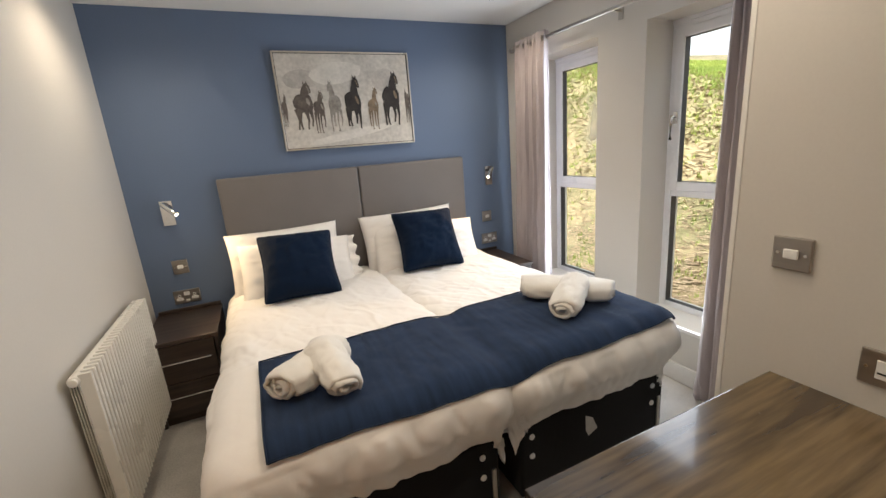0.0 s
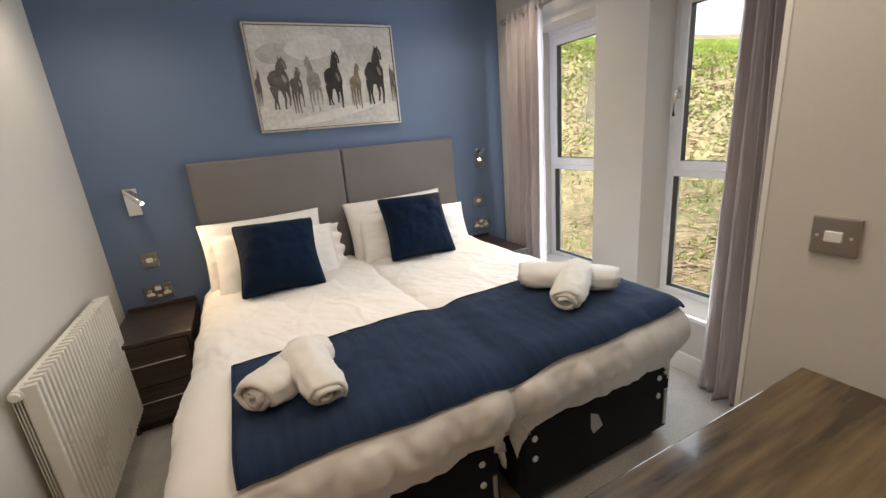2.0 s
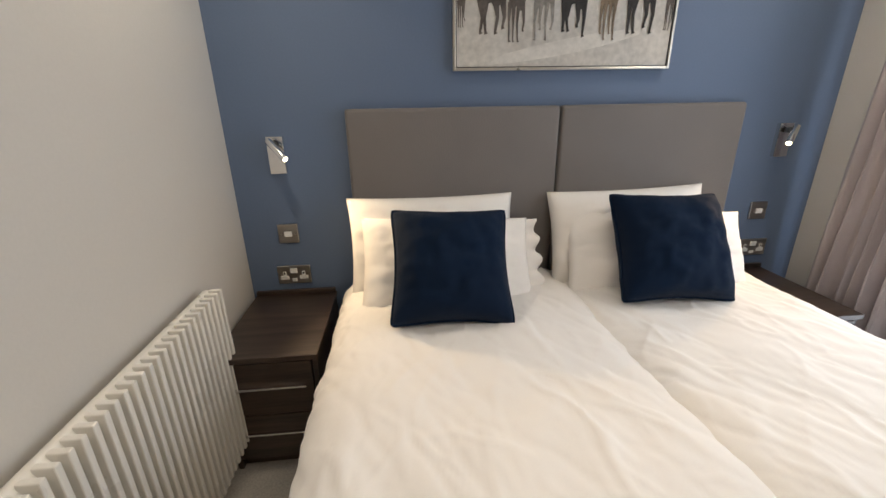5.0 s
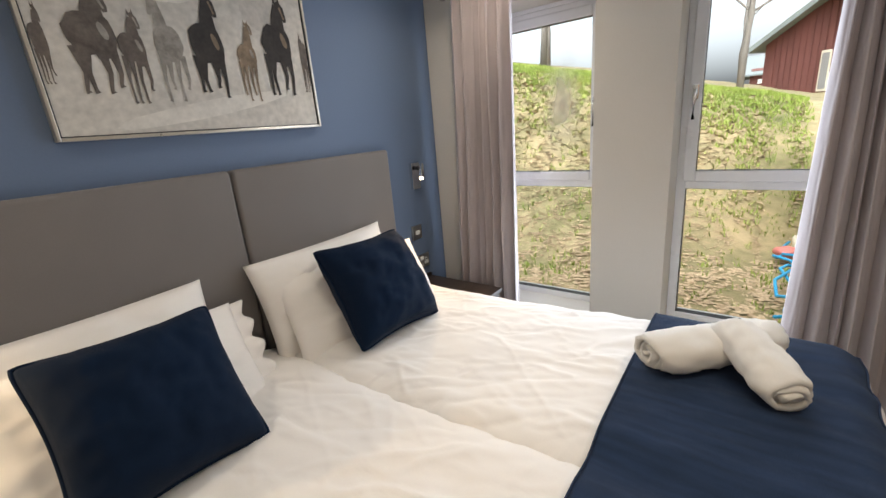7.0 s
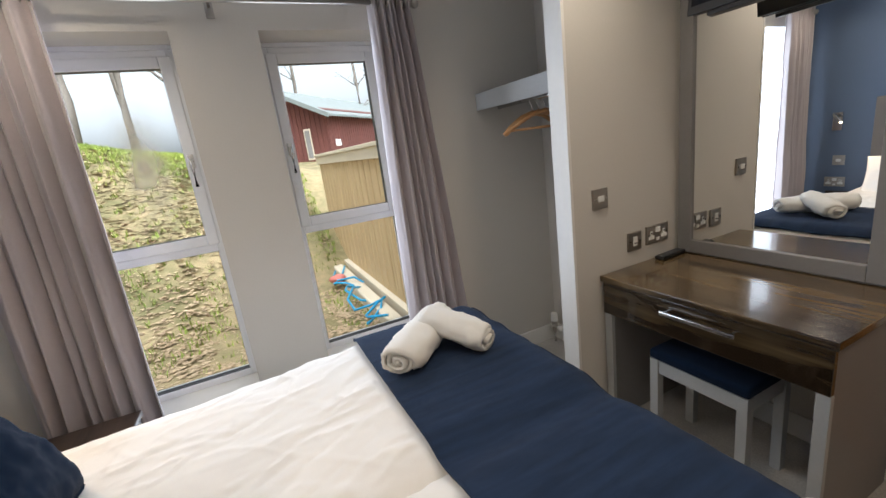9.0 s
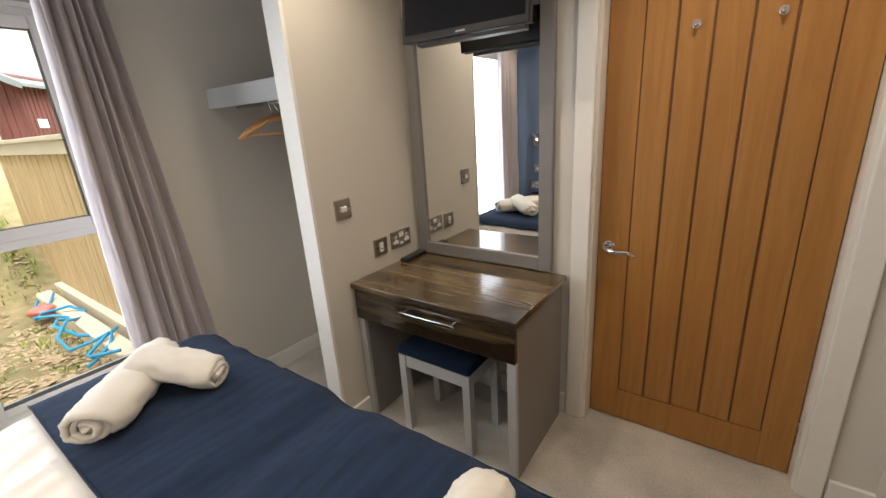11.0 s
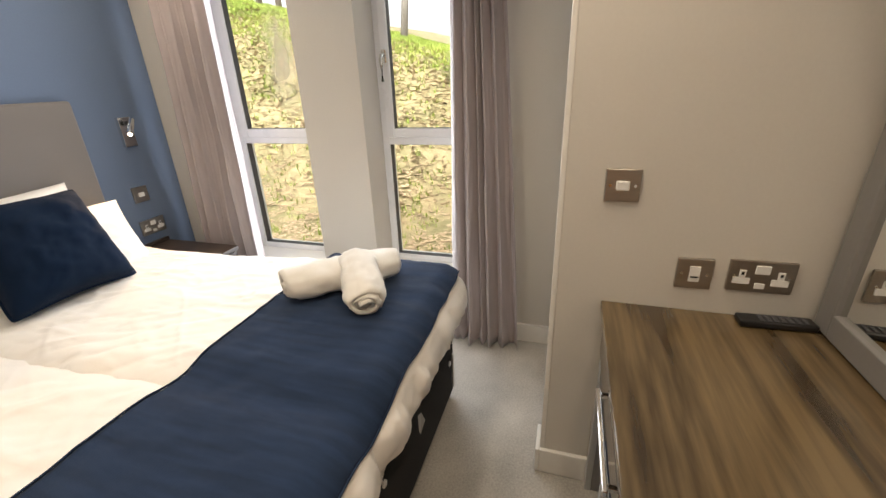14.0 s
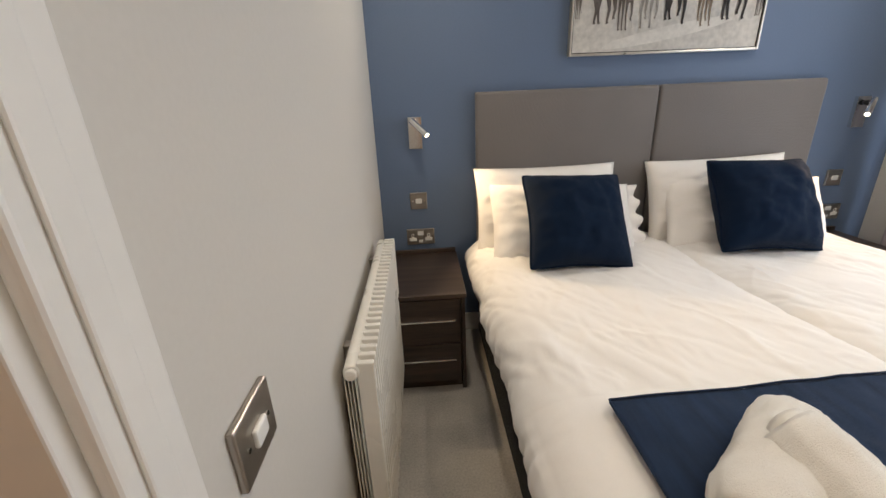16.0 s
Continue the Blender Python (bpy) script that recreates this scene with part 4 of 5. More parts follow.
# ---- picture ----
def picture():
    x0, x1, z0, z1, y = 1.140, 2.045, 1.432, 2.042, YN
    t = empty("framed_picture", ((x0 + x1) / 2, y, z0), "wide canvas of dark running animal shapes in a champagne frame", "picture")
    part("canvas", box(x0 + 0.012, x1 - 0.012, y - 0.026, y - 0.004, z0 + 0.012, z1 - 0.012), M_CANVAS, t)
    fr = bmesh.new()
    for a, b, c, d in [(x0, x0 + 0.010, z0, z1), (x1 - 0.010, x1, z0, z1), (x0 + 0.010, x1 - 0.010, z0, z0 + 0.010), (x0 + 0.010, x1 - 0.010, z1 - 0.010, z1)]:
        box(a, b, y - 0.034, y - 0.002, c, d, 0.002, bm=fr)
    part("frame", fr, surface("champagne_frame", (0.62, 0.57, 0.48), 0.3, 0.8, 0.05, 6, 60, 0.05), t)
    dk = bmesh.new()
    for a, b, c, d in [(x0 + .010, x0 + 0.0135, z0 + .01, z1 - .01), (x1 - 0.0135, x1 - .010, z0 + .01, z1 - .01), (x0 + 0.0135, x1 - 0.0135, z0 + .01, z0 + 0.0135), (x0 + 0.0135, x1 - 0.0135, z1 - 0.0135, z1 - .01)]:
        box(a, b, y - 0.029, y - 0.020, c, d, bm=dk)
    part("inner_line", dk, M_BLACK, t)
    W, H = x1 - x0 - 0.03, z1 - z0 - 0.03

    def oval(bm, cx, cz, rx, rz, ang, yy):
        n = 18
        vs = []
        for i in range(n):
            a = 2 * math.pi * i / n
            j = 1 + 0.10 * fbm((cx * 40 + math.cos(a), cz * 40 + math.sin(a), 3), 1.7)
            px, pz = rx * j * math.cos(a), rz * j * math.sin(a)
            vs.append(bm.verts.new((cx + px * math.cos(ang) - pz * math.sin(ang), yy, cz + px * math.sin(ang) + pz * math.cos(ang))))
        bm.faces.new(vs)

    def strip(bm, pts, widths, yy):
        """A brush stroke: a tapered ribbon through points of the canvas."""
        rows = []
        for k, (px, pz) in enumerate(pts):
            ax, az = pts[max(0, k - 1)]
            bx, bz = pts[min(len(pts) - 1, k + 1)]
            d = math.hypot(bx - ax, bz - az) or 1
            nx, nz = -(bz - az) / d * widths[k], (bx - ax) / d * widths[k]
            rows.append((bm.verts.new((px + nx, yy, pz + nz)), bm.verts.new((px - nx, yy, pz - nz))))
        for (a, b), (c, d) in zip(rows, rows[1:]):
            bm.faces.new((a, b, d, c))

    rnd = random.Random(5)

    def wash(u, v, ru, rv, m, depth):
        bm = bmesh.new()
        oval(bm, x0 + 0.015 + u * W, z0 + 0.015 + v * H, ru * W, rv * H, rnd.uniform(-0.2, 0.2), y - depth)
        part("paint_wash", bm, m, t)

    wash(0.16, 0.74, 0.13, 0.10, M_WASH1, 0.02645)
    wash(0.42, 0.80, 0.20, 0.12, M_WASH2, 0.02655)
    wash(0.80, 0.72, 0.10, 0.13, M_WASH1, 0.02665)
    wash(0.50, 0.12, 0.36, 0.05, M_WASH2, 0.02675)

    # plain running shapes: u, top of head, chest top, belly, feet, half width, turn of the head
    figures = [(0.010, 0.58, 0.50, 0.36, 0.24, 0.022, 1, M_INK2), (0.985, 0.60, 0.55, 0.36, 0.22, 0.030, -1, M_INK2),
               (0.385, 0.70, 0.55, 0.36, 0.16, 0.052, -1, M_INK4), (0.160, 0.69, 0.575, 0.37, 0.20, 0.076, 1, M_INK2),
               (0.270, 0.60, 0.50, 0.35, 0.15, 0.044, 1, M_INK2), (0.695, 0.63, 0.50, 0.37, 0.16, 0.046, 1, M_INK3),
               (0.535, 0.75, 0.585, 0.36, 0.18, 0.070, 1, M_INK1), (0.850, 0.79, 0.640, 0.40, 0.20, 0.078, 1, M_INK1)]
    for k, (u, vh, vc, vb, vf, hw, s, m) in enumerate(figures):
        bm = bmesh.new()
        yy = y - 0.0270 - 0.0003 * k
        cx = min(max(x0 + 0.015 + u * W, x0 + 0.034), x1 - 0.034)
        Z = lambda v: z0 + 0.015 + v * H
        hw *= W
        if u < 0.05 or u > 0.95:
            hw = 0.018
        mid, half = (Z(vc) + Z(vb)) / 2, (Z(vc) - Z(vb)) / 2
        oval(bm, cx - s * hw * 0.25, mid + half * 0.08, hw * 0.78, half * 0.98, 0.08 * s, yy)
        oval(bm, cx + s * hw * 0.30, mid - half * 0.02, hw * 0.55, half * 1.12, 0.0, yy - 0.00003)
        hx, hz = cx + s * hw * 0.42, Z(vh)
        strip(bm, [(cx + s * hw * 0.12, mid + half * 0.3), (cx + s * hw * 0.22, Z(vc) + (hz - Z(vc)) * 0.35), (hx - s * hw * 0.10, hz - 0.012)],
              [hw * 0.52, hw * 0.36, hw * 0.22], yy - 0.00006)
        strip(bm, [(hx - s * hw * 0.12, hz), (hx + s * hw * 0.10, hz - half * 0.35), (hx + s * hw * 0.26, hz - half * 0.80), (hx + s * hw * 0.30, hz - half * 1.0)],
              [hw * 0.16, hw * 0.23, hw * 0.15, hw * 0.09], yy - 0.00009)
        for e in (-0.20, 0.06):
            strip(bm, [(hx + s * hw * e, hz - 0.006), (hx + s * hw * e * 1.3, hz + half * 0.24)], [hw * 0.09, hw * 0.015], yy - 0.00011)
        ln = Z(vb) - Z(vf)
        for q, off in enumerate((-0.78, -0.40, 0.12, 0.55)):
            lx = cx + s * hw * off
            bend = rnd.uniform(-0.22, 0.22) * hw * 2
            up = rnd.choice((0.0, 0.0, 0.18, 0.32)) * ln
            kn = Z(vb) - ln * 0.42
            strip(bm, [(lx, mid - half * 0.5), (lx + bend * 0.4, kn), (lx + bend * 0.1, Z(vf) + up + 0.008), (lx + bend * 0.1 + s * 0.003, Z(vf) + up)],
                  [hw * 0.22, hw * 0.10, hw * 0.07, hw * 0.12], yy - 0.00012 - 0.00002 * q)
        part("painted_figure", bm, m, t)
        if hw > 0.03:
            # broken lights on the chest and face
            tone = M_INK3 if m is M_INK1 else M_INK4
            lb = bmesh.new()
            oval(lb, cx + s * hw * 0.42, mid + half * 0.25, hw * 0.15, half * 0.42, 0.3 * s, yy - 0.00022)
            part("paint_light", lb, tone, t)
            lb = bmesh.new()
            strip(lb, [(hx + s * hw * 0.06, hz - half * 0.25), (hx + s * hw * 0.26, hz - half * 0.85)], [hw * 0.06, hw * 0.04], yy - 0.00023)
            part("paint_light", lb, tone, t)


picture()


# ---- dressing table, stool, mirror, television ----
def dressing_table():
    x0, x1, y0, y1, zt = 1.283, 2.106, 1.080, 1.590, 0.722
    t = empty("dressing_table", ((x0 + x1) / 2, 1.33, 0), "walnut-topped grey dressing table with one drawer", "dressing table")
    part("top", box(x0, x1, y0, y1, zt - 0.026, zt, 0.003), M_DESK, t, "glossy walnut-effect top")
    d = part("drawer", box(x0 + 0.012, x1 - 0.004, y1 - 0.036, y1 - 0.014, 0.545, zt - 0.030, 0.003), M_DESK, t, "walnut-effect drawer front")
    part("drawer_box", box(x0 + 0.05, x1 - 0.05, y0 + 0.03, y1 - 0.036, 0.56, zt - 0.04), M_GREY, d)
    h = part("handle", box(1.535, 1.805, y1 + 0.008, y1 + 0.018, 0.640, 0.654, 0.002), M_CHROME, d, "wide flat chrome bar handle")
    for hx in (1.545, 1.785):
        part("post", box(hx, hx + 0.010, y1 - 0.014, y1 + 0.010, 0.642, 0.652, 0.001), M_CHROME, h)
    for a, b in ((x0 + 0.014, x0 + 0.044), (x1 - 0.040, x1 - 0.008)):
        part("side_panel", box(a, b, y0 + 0.012, y1 - 0.038, 0.0, zt - 0.026, 0.002), M_GREY, t)
        part("front_leg", box(a - 0.003, b + 0.003, y1 - 0.038, y1 - 0.018, 0.0, 0.543, 0.002), M_STOOL, t)
    part("back_panel", box(x0 + 0.044, x1 - 0.040, y0 + 0.012, y0 + 0.024, 0.35, zt - 0.026), M_GREY, t)


def stool():
    x0, x1, y0, y1, h = 1.510, 1.885, 1.285, 1.555, 0.450
    t = empty("stool", ((x0 + x1) / 2, (y0 + y1) / 2, 0), "pale grey wooden stool with a navy padded seat", "stool")
    part("seat_pad", box(x0 - 0.004, x1 + 0.004, y0 - 0.004, y1 + 0.004, h - 0.045, h, 0.016, 4), M_CUSH, t, "navy fabric seat pad", True)
    w = 0.036
    for lx in (x0, x1 - w):
        for ly in (y0, y1 - w):
            part("leg", box(lx, lx + w, ly, ly + w, 0, h - 0.045, 0.002), M_STOOL, t)
    for ly in (y0 + 0.006, y1 - 0.024):
        part("rail", box(x0 + w, x1 - w, ly, ly + 0.018, h - 0.105, h - 0.047, 0.002), M_STOOL, t)
    for lx in (x0 + 0.006, x1 - 0.024):
        part("rail", box(lx, lx + 0.018, y0 + w, y1 - w, h - 0.105, h - 0.047, 0.002), M_STOOL, t)


def mirror():
    x0, x1, z0, z1 = 1.353, 2.092, 0.727, 1.860
    t = empty("wall_mirror", ((x0 + x1) / 2, YS, z0), "tall grey-framed mirror standing on the dressing table", "mirror")
    w = 0.060
    for a, b, c, d in [(x0, x0 + w, z0, z1), (x1 - w, x1, z0, z1), (x0 + w, x1 - w, z0, z0 + w), (x0 + w, x1 - w, z1 - w, z1)]:
        part("frame_side", box(a, b, YS + 0.001, YS + 0.030, c, d, 0.003), M_GREY, t)
    part("glass", box(x0 + w - 0.003, x1 - w + 0.003, YS + 0.004, YS + 0.016, z0 + w - 0.003, z1 - w + 0.003), M_MIRROR, t, "silvered glass")


def television():
    m = pose(1.640, 1.270, 1.870, 7, 0, 4)
    t = empty("television", (1.64, 1.27, 1.70), "black flat-screen television on a wall bracket above the mirror", "television")
    part("body", placed(box(-0.265, 0.265, -0.035, 0.0, -0.165, 0.165, 0.006), m), M_BLACK, t)
    part("bezel", placed(box(-0.268, 0.268, 0.0, 0.010, -0.170, 0.170, 0.004), m), M_BLACK, t, "gloss black bezel")
    part("screen", placed(box(-0.253, 0.253, 0.010, 0.0115, -0.142, 0.155, 0), m), M_SCREEN, t, "dark switched-off screen")
    part("badge", placed(box(-0.020, 0.020, 0.010, 0.0112, -0.160, -0.154), m), M_STEEL, t, "small silver badge")
    part("sound_bar", placed(box(-0.255, 0.20, -0.03, 0.004, -0.186, -0.171, 0.003), m), M_BLACK, t)
    part("back_housing", placed(box(-0.15, 0.15, -0.075, -0.035, -0.10, 0.10, 0.012), m), M_BLACK, t)
    b = part("bracket", box(1.59, 1.69, YS + 0.002, YS + 0.02, 1.92, 2.04, 0.002), M_BLACK, t)
    part("arm", rod((1.64, YS + 0.02, 1.98), (1.64, 1.22, 1.92), 0.014, sides=14), M_BLACK, b)
    part("cable", tube([(1.42, 1.20, 1.98), (1.36, 1.16, 2.02), (1.345, 1.11, 2.06), (1.352, 1.085, 2.12), (1.355, 1.072, 2.25)], 0.003, 8), M_PLASTIC, t, "white cable", True)
    part("cable", tube([(1.42, 1.20, 1.96), (1.365, 1.15, 1.985), (1.335, 1.10, 2.03), (1.340, 1.08, 2.10), (1.343, 1.072, 2.25)], 0.003, 8), M_PLASTIC, t, "white cable", True)


def remote():
    m = pose(2.066, 1.180, 0.7335, 0, 0, 3)
    t = empty("remote_control", (2.05, 1.215, 0.722), "black television remote lying on the dressing table", "remote control")
    part("case", placed(box(-0.023, 0.023, -0.085, 0.085, -0.010, 0.009, 0.006, 3), m), M_BLACK, t)
    for i in range(3):
        for j in range(7):
            part("key", placed(box(-0.015 + 0.011 * i, -0.007 + 0.011 * i, -0.065 + 0.016 * j, -0.056 + 0.016 * j, 0.0085, 0.0115, 0.001), m), M_RUBBER, t)


dressing_table()
stool()
mirror()
television()
remote()


# ---- alcove ----
t = empty("hanging_shelf", (2.52, 1.45, 1.524), "grey alcove shelf with a hanging rail under it", "shelf")
part("board", box(2.203, XE - 0.002, 1.205, 1.632, 1.585, 1.609, 0.002), M_GREY, t)
part("front_fascia", box(2.203, XE - 0.002, 1.632, 1.650, 1.524, 1.613, 0.002), M_STOOL, t)
part("rail", rod((2.205, 1.50, 1.535), (XE - 0.003, 1.50, 1.535), 0.012, sides=16), M_CHROME, t, "chrome hanging rail", True)


def hanger(x, turn):
    m = pose(x, 1.50, 1.540, 0, 0, turn)
    t = empty("coat_hanger", (x, 1.50, 1.540), "plain wooden coat hanger on the alcove rail", "coat hanger", "hangers in the alcove")
    hook = [Vector((0, 0.020 * math.cos(a), 0.003 + 0.020 * math.sin(a) - 0.012)) for a in (math.pi * (1.15 - 1.25 * i / 10) for i in range(11))] + [Vector((0, 0.004, -0.045)), Vector((0, 0, -0.075))]
    part("hook", tube([m @ p for p in hook], 0.0018, 8), M_CHROME, t, "steel hook", True)
    arm = [(0, -0.21, -0.165), (0, -0.17, -0.135), (0, -0.08, -0.090), (0, 0, -0.072), (0, 0.08, -0.090), (0, 0.17, -0.135), (0, 0.21, -0.165)]
    part("shoulder", tube([m @ Vector(p) for p in arm], [0.010, 0.011, 0.011, 0.012, 0.011, 0.011, 0.010], 12), M_HANGER, t, "", True)
    part("bar", tube([m @ Vector((0, -0.185, -0.150)), m @ Vector((0, 0.185, -0.150))], 0.006, 10), M_HANGER, t, "", True)


for k, x in enumerate((2.60, 2.55, 2.50)):
    hanger(x, 10 - 14 * k)

t = empty("pipe_valve", (2.85, 1.235, 0), "chrome heating valve and pipe at the alcove corner", "valve")
part("pipe", rod((2.84, 1.255, 0.0), (2.84, 1.255, 0.10), 0.008, sides=12), M_CHROME, t, "", True)
part("body", rod((2.84, 1.255, 0.075), (2.84, 1.255, 0.150), 0.017, sides=16, bevel=0.003), M_STEEL, t, "dull brass-grey valve body", True)
part("union_nut", rod((2.84, 1.255, 0.110), (2.84, 1.255, 0.130), 0.022, sides=6, bevel=0.002), M_CHROME, t)
part("knob", rod((2.84, 1.255, 0.150), (2.84, 1.255, 0.205), 0.024, 0.020, sides=20, bevel=0.004), M_PLASTIC, t, "ribbed pale valve knob", True)
part("tail", rod((2.84, 1.255, 0.115), (2.775, 1.265, 0.120), 0.011, sides=14, bevel=0.002), M_CHROME, t, "", True)
part("cap", rod((2.785, 1.263, 0.120), (2.762, 1.267, 0.121), 0.018, sides=16, bevel=0.003), M_PLASTIC, t, "pale blanking cap", True)

# ---- downlights ----
for dx, dy in DOWNLIGHTS:
    t = empty("ceiling_downlight", (dx, dy, ZC), "small recessed ceiling downlight with chrome ring", "downlight", "ceiling downlights")
    b = bmesh.new()
    n = 28
    prof = [(0.030, -0.001), (0.040, -0.006), (0.045, -0.001)]
    vs = [[b.verts.new((dx + r * math.cos(a), dy + r * math.sin(a), ZC + z)) for r, z in prof] for a in (2 * math.pi * i / n for i in range(n))]
    for i in range(n):
        for j in range(2):
            b.faces.new((vs[i][j], vs[(i + 1) % n][j], vs[(i + 1) % n][j + 1], vs[i][j + 1]))
    bmesh.ops.recalc_face_normals(b, faces=b.faces)
    part("ring", b, M_CHROME, t, "", True)
    part("lens", rod((dx, dy, ZC - 0.003), (dx, dy, ZC - 0.001), 0.029, sides=24), M_LED, t, "lit warm lens")


# ---- outside: bank, fence, barn, trees ----
def ground_z(x, y):
    crest = 1.45 + 0.24 * (min(max(y, 1.0), 11) - 2.6)
    lag = 1.7 * min(1, max(0, (3.6 - y) / 1.4))
    s = min(1, max(0, (x - 4.3 - lag) / (4.6 - 0.5 * lag)))
    s = s * s * (3 - 2 * s)
    z = -0.22 + (crest + 0.22) * s
    if x > 8.9:
        z += 0.03 * (min(x, 30) - 8.9)
    return z + (0.05 * fbm((x, y, 0), 0.9) if x > 3.4 else 0) * min(1, max(0, (x - 3.3)))


def ground():
    xs = [-400, -60, 0, 3.0] + [3.2 + 0.2 * i for i in range(45)] + [13, 15, 18, 22, 30, 60, 150, 400]
    ys = [-400, -60, -20, -10, -6] + [-4 + 0.3 * i for i in range(60)] + [16, 20, 30, 60, 150, 400]
    bm = bmesh.new()
    g = [[bm.verts.new((x, y, ground_z(x, y) if 3.1 < x else -0.22)) for x in xs] for y in ys]
    for a, b in zip(g, g[1:]):
        for i in range(len(xs) - 1):
            bm.faces.new((a[i], a[i + 1], b[i + 1], b[i]))
    tagged(part("ground", bm, M_SOIL, None, "", True), "grassy bank strewn with dry leaves outside the windows", "bank", kind="structure")


ground()
rng = random.Random(8)


def scatter(name, count, shape, material, label, category, place):
    verts, faces = [], []
    for _ in range(count):
        x, y = place()
        z = ground_z(x, y)
        shape(verts, faces, x, y, z)
    me = bpy.data.meshes.new(name)
    me.from_pydata(verts, [], faces)
    me.materials.append(material)
    tagged(new(name, me), label, category, kind="stuff")


def leaf(verts, faces, x, y, z):
    n = len(verts)
    a, s, tilt = rng.uniform(0, 6.28), rng.uniform(0.018, 0.052), rng.uniform(-0.25, 0.25)
    ca, sa = math.cos(a), math.sin(a)
    for u, v, w in ((-1, 0, 0), (0, -0.5, 0.25), (1, 0, 0.1), (0, 0.5, 0.25)):
        verts.append((x + s * (u * ca - v * sa), y + s * (u * sa + v * ca), z + 0.004 + s * (w * 0.5 + 0.5 * tilt * u)))
    faces.append((n, n + 1, n + 2, n + 3))


def blades(verts, faces, x, y, z):
    for _ in range(4):
        n = len(verts)
        a, h, w = rng.uniform(0, 6.28), rng.uniform(0.03, 0.08), 0.007
        dx, dy = math.cos(a), math.sin(a)
        bx, by = x + rng.uniform(-0.03, 0.03), y + rng.uniform(-0.03, 0.03)
        verts += [(bx - dy * w, by + dx * w, z - 0.01), (bx + dy * w, by - dx * w, z - 0.01), (bx + dx * h * 0.5, by + dy * h * 0.5, z + h)]
        faces.append((n, n + 1, n + 2))


def on_bank():
    return 3.30 + 8 * rng.random() ** 1.3, rng.uniform(1.9, 13.0)


def on_green():
    while True:
        x, y = 3.3 + 9.4 * rng.random(), rng.uniform(1.85, 13)
        if rng.random() < 0.12 + max(0, (x - 7.2) / 1.5) + (0.35 if fbm((x, y, 7), 0.6) > 0.1 else 0) and not (x > 12):
            return x, y


scatter("fallen_leaves", 62000, leaf, M_LEAF, "dry brown oak leaves scattered over the bank", "leaves", on_bank)
scatter("grass", 24000, blades, M_GRASS, "short bright green grass on the bank", "grass", on_green)


def fence():
    y, x0, x1 = 1.72, 3.25, 7.65
    zt = 1.46
    t = empty("fence", (5.4, y, -0.25), "new pale timber board fence with a capping rail", "fence")
    n = 40
    w = (x1 - x0) / n
    for k in range(n):
        a = x0 + k * w
        off = 0.006 * (k % 2)
        part("board", box(a, a + w - 0.004, y + off, y + 0.018 + off, -0.15, zt - 0.10, 0.002, 1), M_FENCE, t)
    for px in (3.3, 5.3, 7.3):
        part("post", box(px, px + 0.09, y - 0.10, y - 0.005, -0.4, zt, 0.004), M_FENCE, t)
    for z in (0.2, 0.9):
        part("rail", box(x0, x1, y - 0.045, y - 0.002, z, z + 0.07, 0.003), M_FENCE, t)
    part("cap", box(x0, x1 + 0.05, y - 0.05, y + 0.075, zt - 0.02, zt + 0.02, 0.006), M_CAP, t, "pale capping board")
    part("fascia", box(x0, x1 + 0.03, y + 0.026, y + 0.052, zt - 0.13, zt - 0.02, 0.003), M_CAP, t, "pale fascia board")
    part("gravel_board", box(x0, x1, y + 0.02, y + 0.09, -0.25, -0.06, 0.006), M_CAP, t, "pale bottom board")


fence()
tagged(part("timber_sleeper", box(3.4, 7.2, 1.86, 2.00, -0.26, -0.09, 0.02, 3), M_CAP), "pale timber sleeper lying along the fence foot", "sleeper")
for k in range(2):
    pts = [(4.2 + 0.9 * i / 14 * 2.2 + 0.1 * math.sin(i), 2.0 + 0.14 * math.sin(i * 1.1 + k * 1.7) + 0.05 * k, -0.08 + 0.05 * math.cos(i * 1.7 + k)) for i in range(15)]
    tagged(part("water_pipe", tube(pts, 0.013, 8), M_BLUEPIPE, None, "", True), "coiled loose blue water pipe on the ground", "pipe", "loose blue pipes")
rb = bmesh.new()
bmesh.ops.create_icosphere(rb, subdivisions=3, radius=0.11)
for v in rb.verts:
    v.co *= 1 + 0.3 * fbm(v.co, 6)
    v.co.z *= 0.55
    v.co += Vector((6.0, 2.06, -0.10))
tagged(part("plastic_bag", rb, M_RED, None, "", True), "crumpled red plastic bag by the sleeper", "bag")


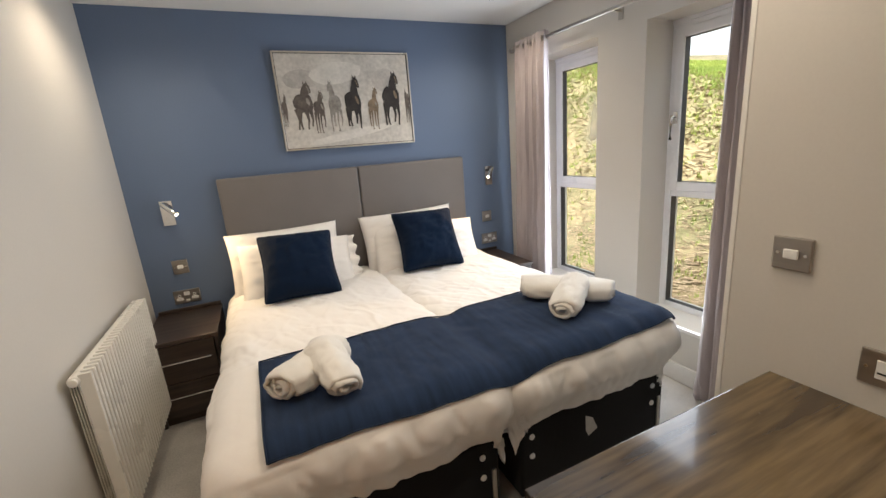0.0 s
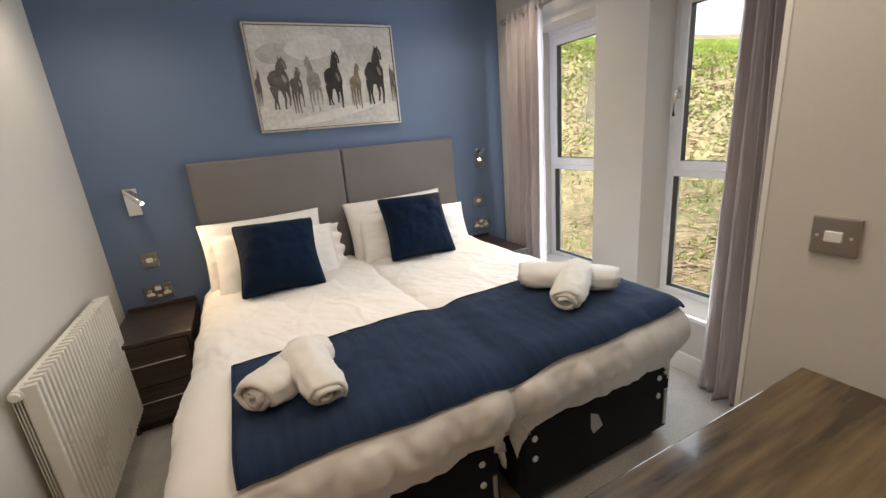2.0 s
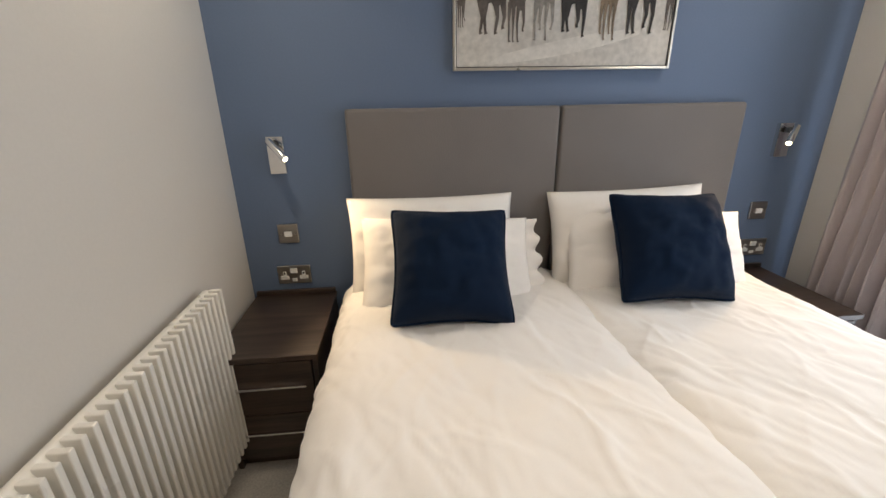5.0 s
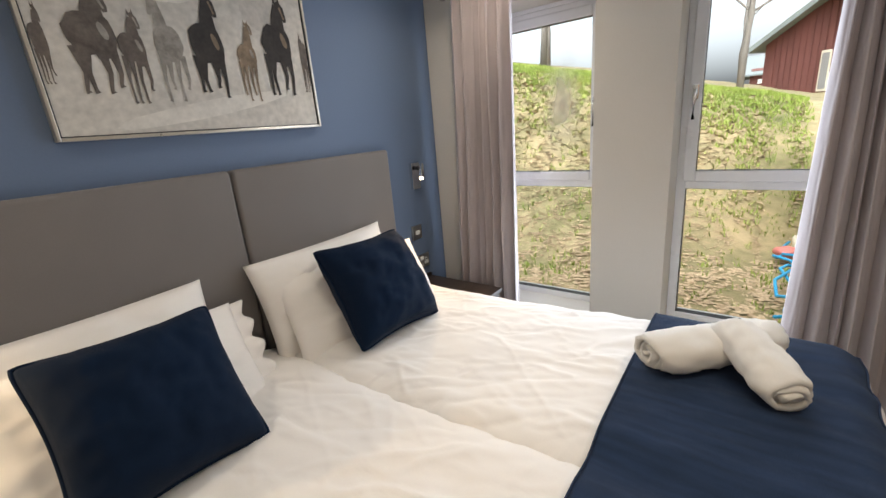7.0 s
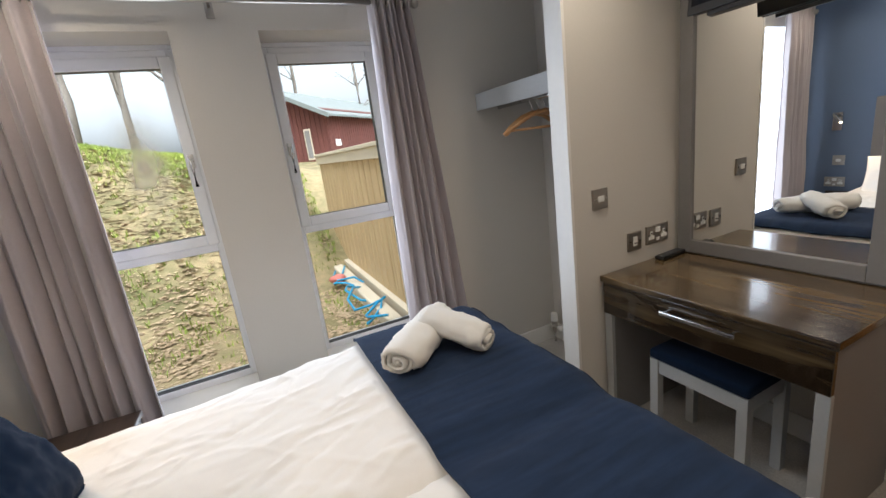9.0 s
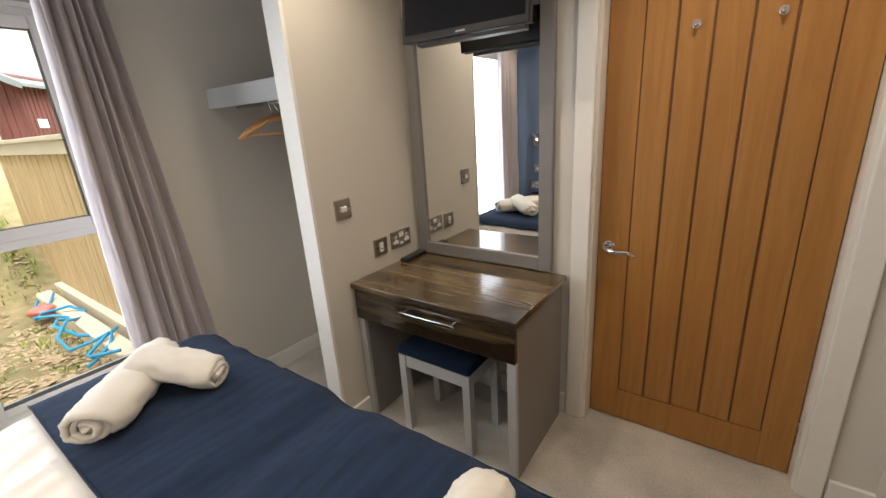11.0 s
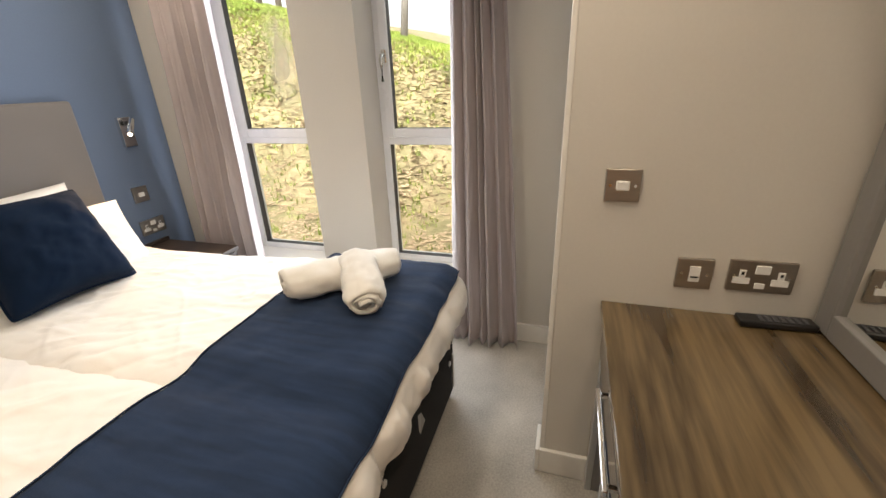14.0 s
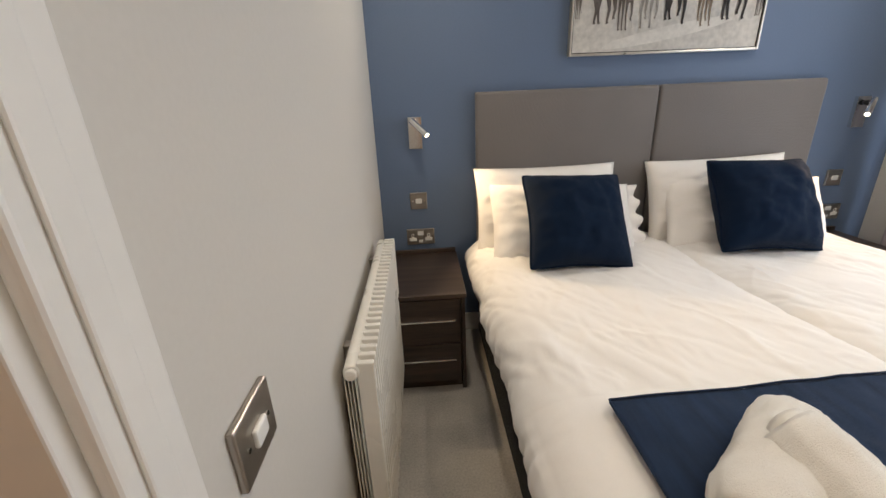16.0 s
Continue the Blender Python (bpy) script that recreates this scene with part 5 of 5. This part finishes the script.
def lodge(m, L, Wd, He, Hr, label):
    t = empty("lodge", m.translation, label, "building", "lodges beyond the bank")
    # local x along the side wall, y across the gable
    b = bmesh.new()
    prof = [(0, 0), (Wd, 0), (Wd, He), (Wd / 2, Hr - 0.15), (0, He)]
    f0 = [b.verts.new((0, y, z - 1.2 if z == 0 else z)) for y, z in prof]
    f1 = [b.verts.new((L, y, z - 1.2 if z == 0 else z)) for y, z in prof]
    b.faces.new(f0[::-1])
    b.faces.new(f1)
    for i in range(5):
        b.faces.new((f0[i], f0[(i + 1) % 5], f1[(i + 1) % 5], f1[i]))
    bmesh.ops.recalc_face_normals(b, faces=b.faces)
    part("wall", placed(b, m), M_BARN, t)
    for k in range(int((L - 0.2) / 0.24)):
        part("board", placed(box(0.1 + 0.24 * k, 0.28 + 0.24 * k, -0.03, 0.0, -1.0, He, 0), m), M_BARN, t)
    for k in range(int((Wd - 0.2) / 0.235)):
        yy = 0.1 + 0.235 * k
        part("board", placed(box(-0.03, 0.0, yy, yy + 0.18, -1.0, He + (Hr - He - 0.15) * (1 - abs(yy + 0.09 - Wd / 2) / (Wd / 2)) - 0.1, 0), m), M_BARN, t)
    for s in (0, 1):
        b = bmesh.new()
        e0, e1 = (-0.45 if s == 0 else Wd + 0.45), Wd / 2
        ze = He - 0.25
        vs = [b.verts.new(p) for p in [(-0.5, e0, ze), (L + 0.5, e0, ze), (L + 0.5, e1, Hr), (-0.5, e1, Hr)]]
        lo = [b.verts.new(v.co - Vector((0, 0, 0.10))) for v in vs]
        b.faces.new(vs)
        b.faces.new(lo[::-1])
        for i in range(4):
            b.faces.new((vs[i], lo[i], lo[(i + 1) % 4], vs[(i + 1) % 4]))
        bmesh.ops.recalc_face_normals(b, faces=b.faces)
        part("roof", placed(b, m), M_ROOF, t)
        bb = bmesh.new()
        q = [Vector((-0.53, e0, ze + 0.02)), Vector((-0.53, e1, Hr + 0.02))]
        vs = [bb.verts.new(p) for p in (q[0], q[1], q[1] - Vector((0, 0, 0.2)), q[0] - Vector((0, 0, 0.2)))]
        v2 = [bb.verts.new(v.co + Vector((0.03, 0, 0))) for v in vs]
        bb.faces.new(vs)
        bb.faces.new(v2[::-1])
        for i in range(4):
            bb.faces.new((vs[i], v2[i], v2[(i + 1) % 4], vs[(i + 1) % 4]))
        bmesh.ops.recalc_face_normals(bb, faces=bb.faces)
        part("bargeboard", placed(bb, m), M_ROOF, t)
    for y0 in (0.9, 2.4):
        w = part("window", placed(box(-0.06, -0.02, y0, y0 + 0.35, 0.5, 1.9, 0.01), m), M_CAP, t)
        part("pane", placed(box(-0.07, -0.055, y0 + 0.05, y0 + 0.30, 0.58, 1.82), m), M_GREY, w)
    part("sign", placed(box(0.45, 0.95, -0.05, -0.03, 1.0, 1.3, 0.005), m), M_PLASTIC, t, "small white sign")


lodge(pose(20.55, -1.14, 1.0, 0, 0, -41), 12.0, 5.0, 2.62, 3.85, "red-brown boarded lodge with a pale grey roof")
lodge(pose(40.0, 3.5, 1.5, 0, 0, -90), 4.6, 5.0, 1.9, 3.1, "distant dark lodge with a pale grey roof")


def tree(x, y, h, lean, seed):
    r = random.Random(seed)
    z = ground_z(x, y)
    t = empty("tree", (x, y, z), "bare leafless woodland tree on the bank", "tree", "bare trees")
    pts = [(x + lean * i / 8 * h * 0.15 + 0.05 * r.uniform(-1, 1), y + 0.05 * r.uniform(-1, 1) + 0.06 * lean * i, z - 0.1 + h * i / 8) for i in range(9)]
    part("trunk", tube(pts, [0.070 * (1 - i / 9.5) * h / 7 + 0.012 for i in range(9)], 9), M_BARK, t, "", True)
    for k in range(13):
        i = r.randint(2, 7)
        p = Vector(pts[i])
        a, up = r.uniform(0, 6.28), r.uniform(0.3, 1.0)
        ln = r.uniform(0.8, 2.0) * (1.1 - i / 10)
        d = Vector((math.cos(a), math.sin(a), up)).normalized()
        q = [p + d * ln * j / 4 + Vector((0, 0, 0.10 * (j / 4) ** 2)) + 0.05 * Vector((r.uniform(-1, 1), r.uniform(-1, 1), 0)) for j in range(5)]
        lb = part("limb", tube(q, [0.030 * (1 - j / 5) + 0.005 for j in range(5)], 6), M_BARK, t, "", True)
        tw = bmesh.new()
        for _ in range(4):
            s = q[r.randint(1, 4)]
            e = s + Vector((r.uniform(-1, 1), r.uniform(-1, 1), r.uniform(0, 1))) * 0.5
            merge(tw, tube([s, (s + e) / 2 + Vector((0, 0, 0.04)), e], [0.008, 0.006, 0.003], 5))
        part("twigs", tw, M_BARK, lb, "", True)


for x, y, h, ln, sd in [(10.0, 5.2, 7, 0.3, 1), (12.0, 7.2, 8, -0.2, 2), (13.5, 5.0, 8, 0.1, 3), (11.2, 9.6, 7, 0.2, 4), (14.0, 11.0, 9, -0.3, 5), (10.6, 3.6, 6, 0.2, 6),
                        (15.5, 8.6, 9, 0.1, 7), (16, 3.0, 8, -0.1, 8), (26, 3.5, 11, 0.1, 9), (27, -1.0, 12, -0.1, 10), (28, -5.0, 11, 0.1, 11), (25, 7.0, 10, 0.2, 12)]:
    tree(x, y, h, ln, sd)
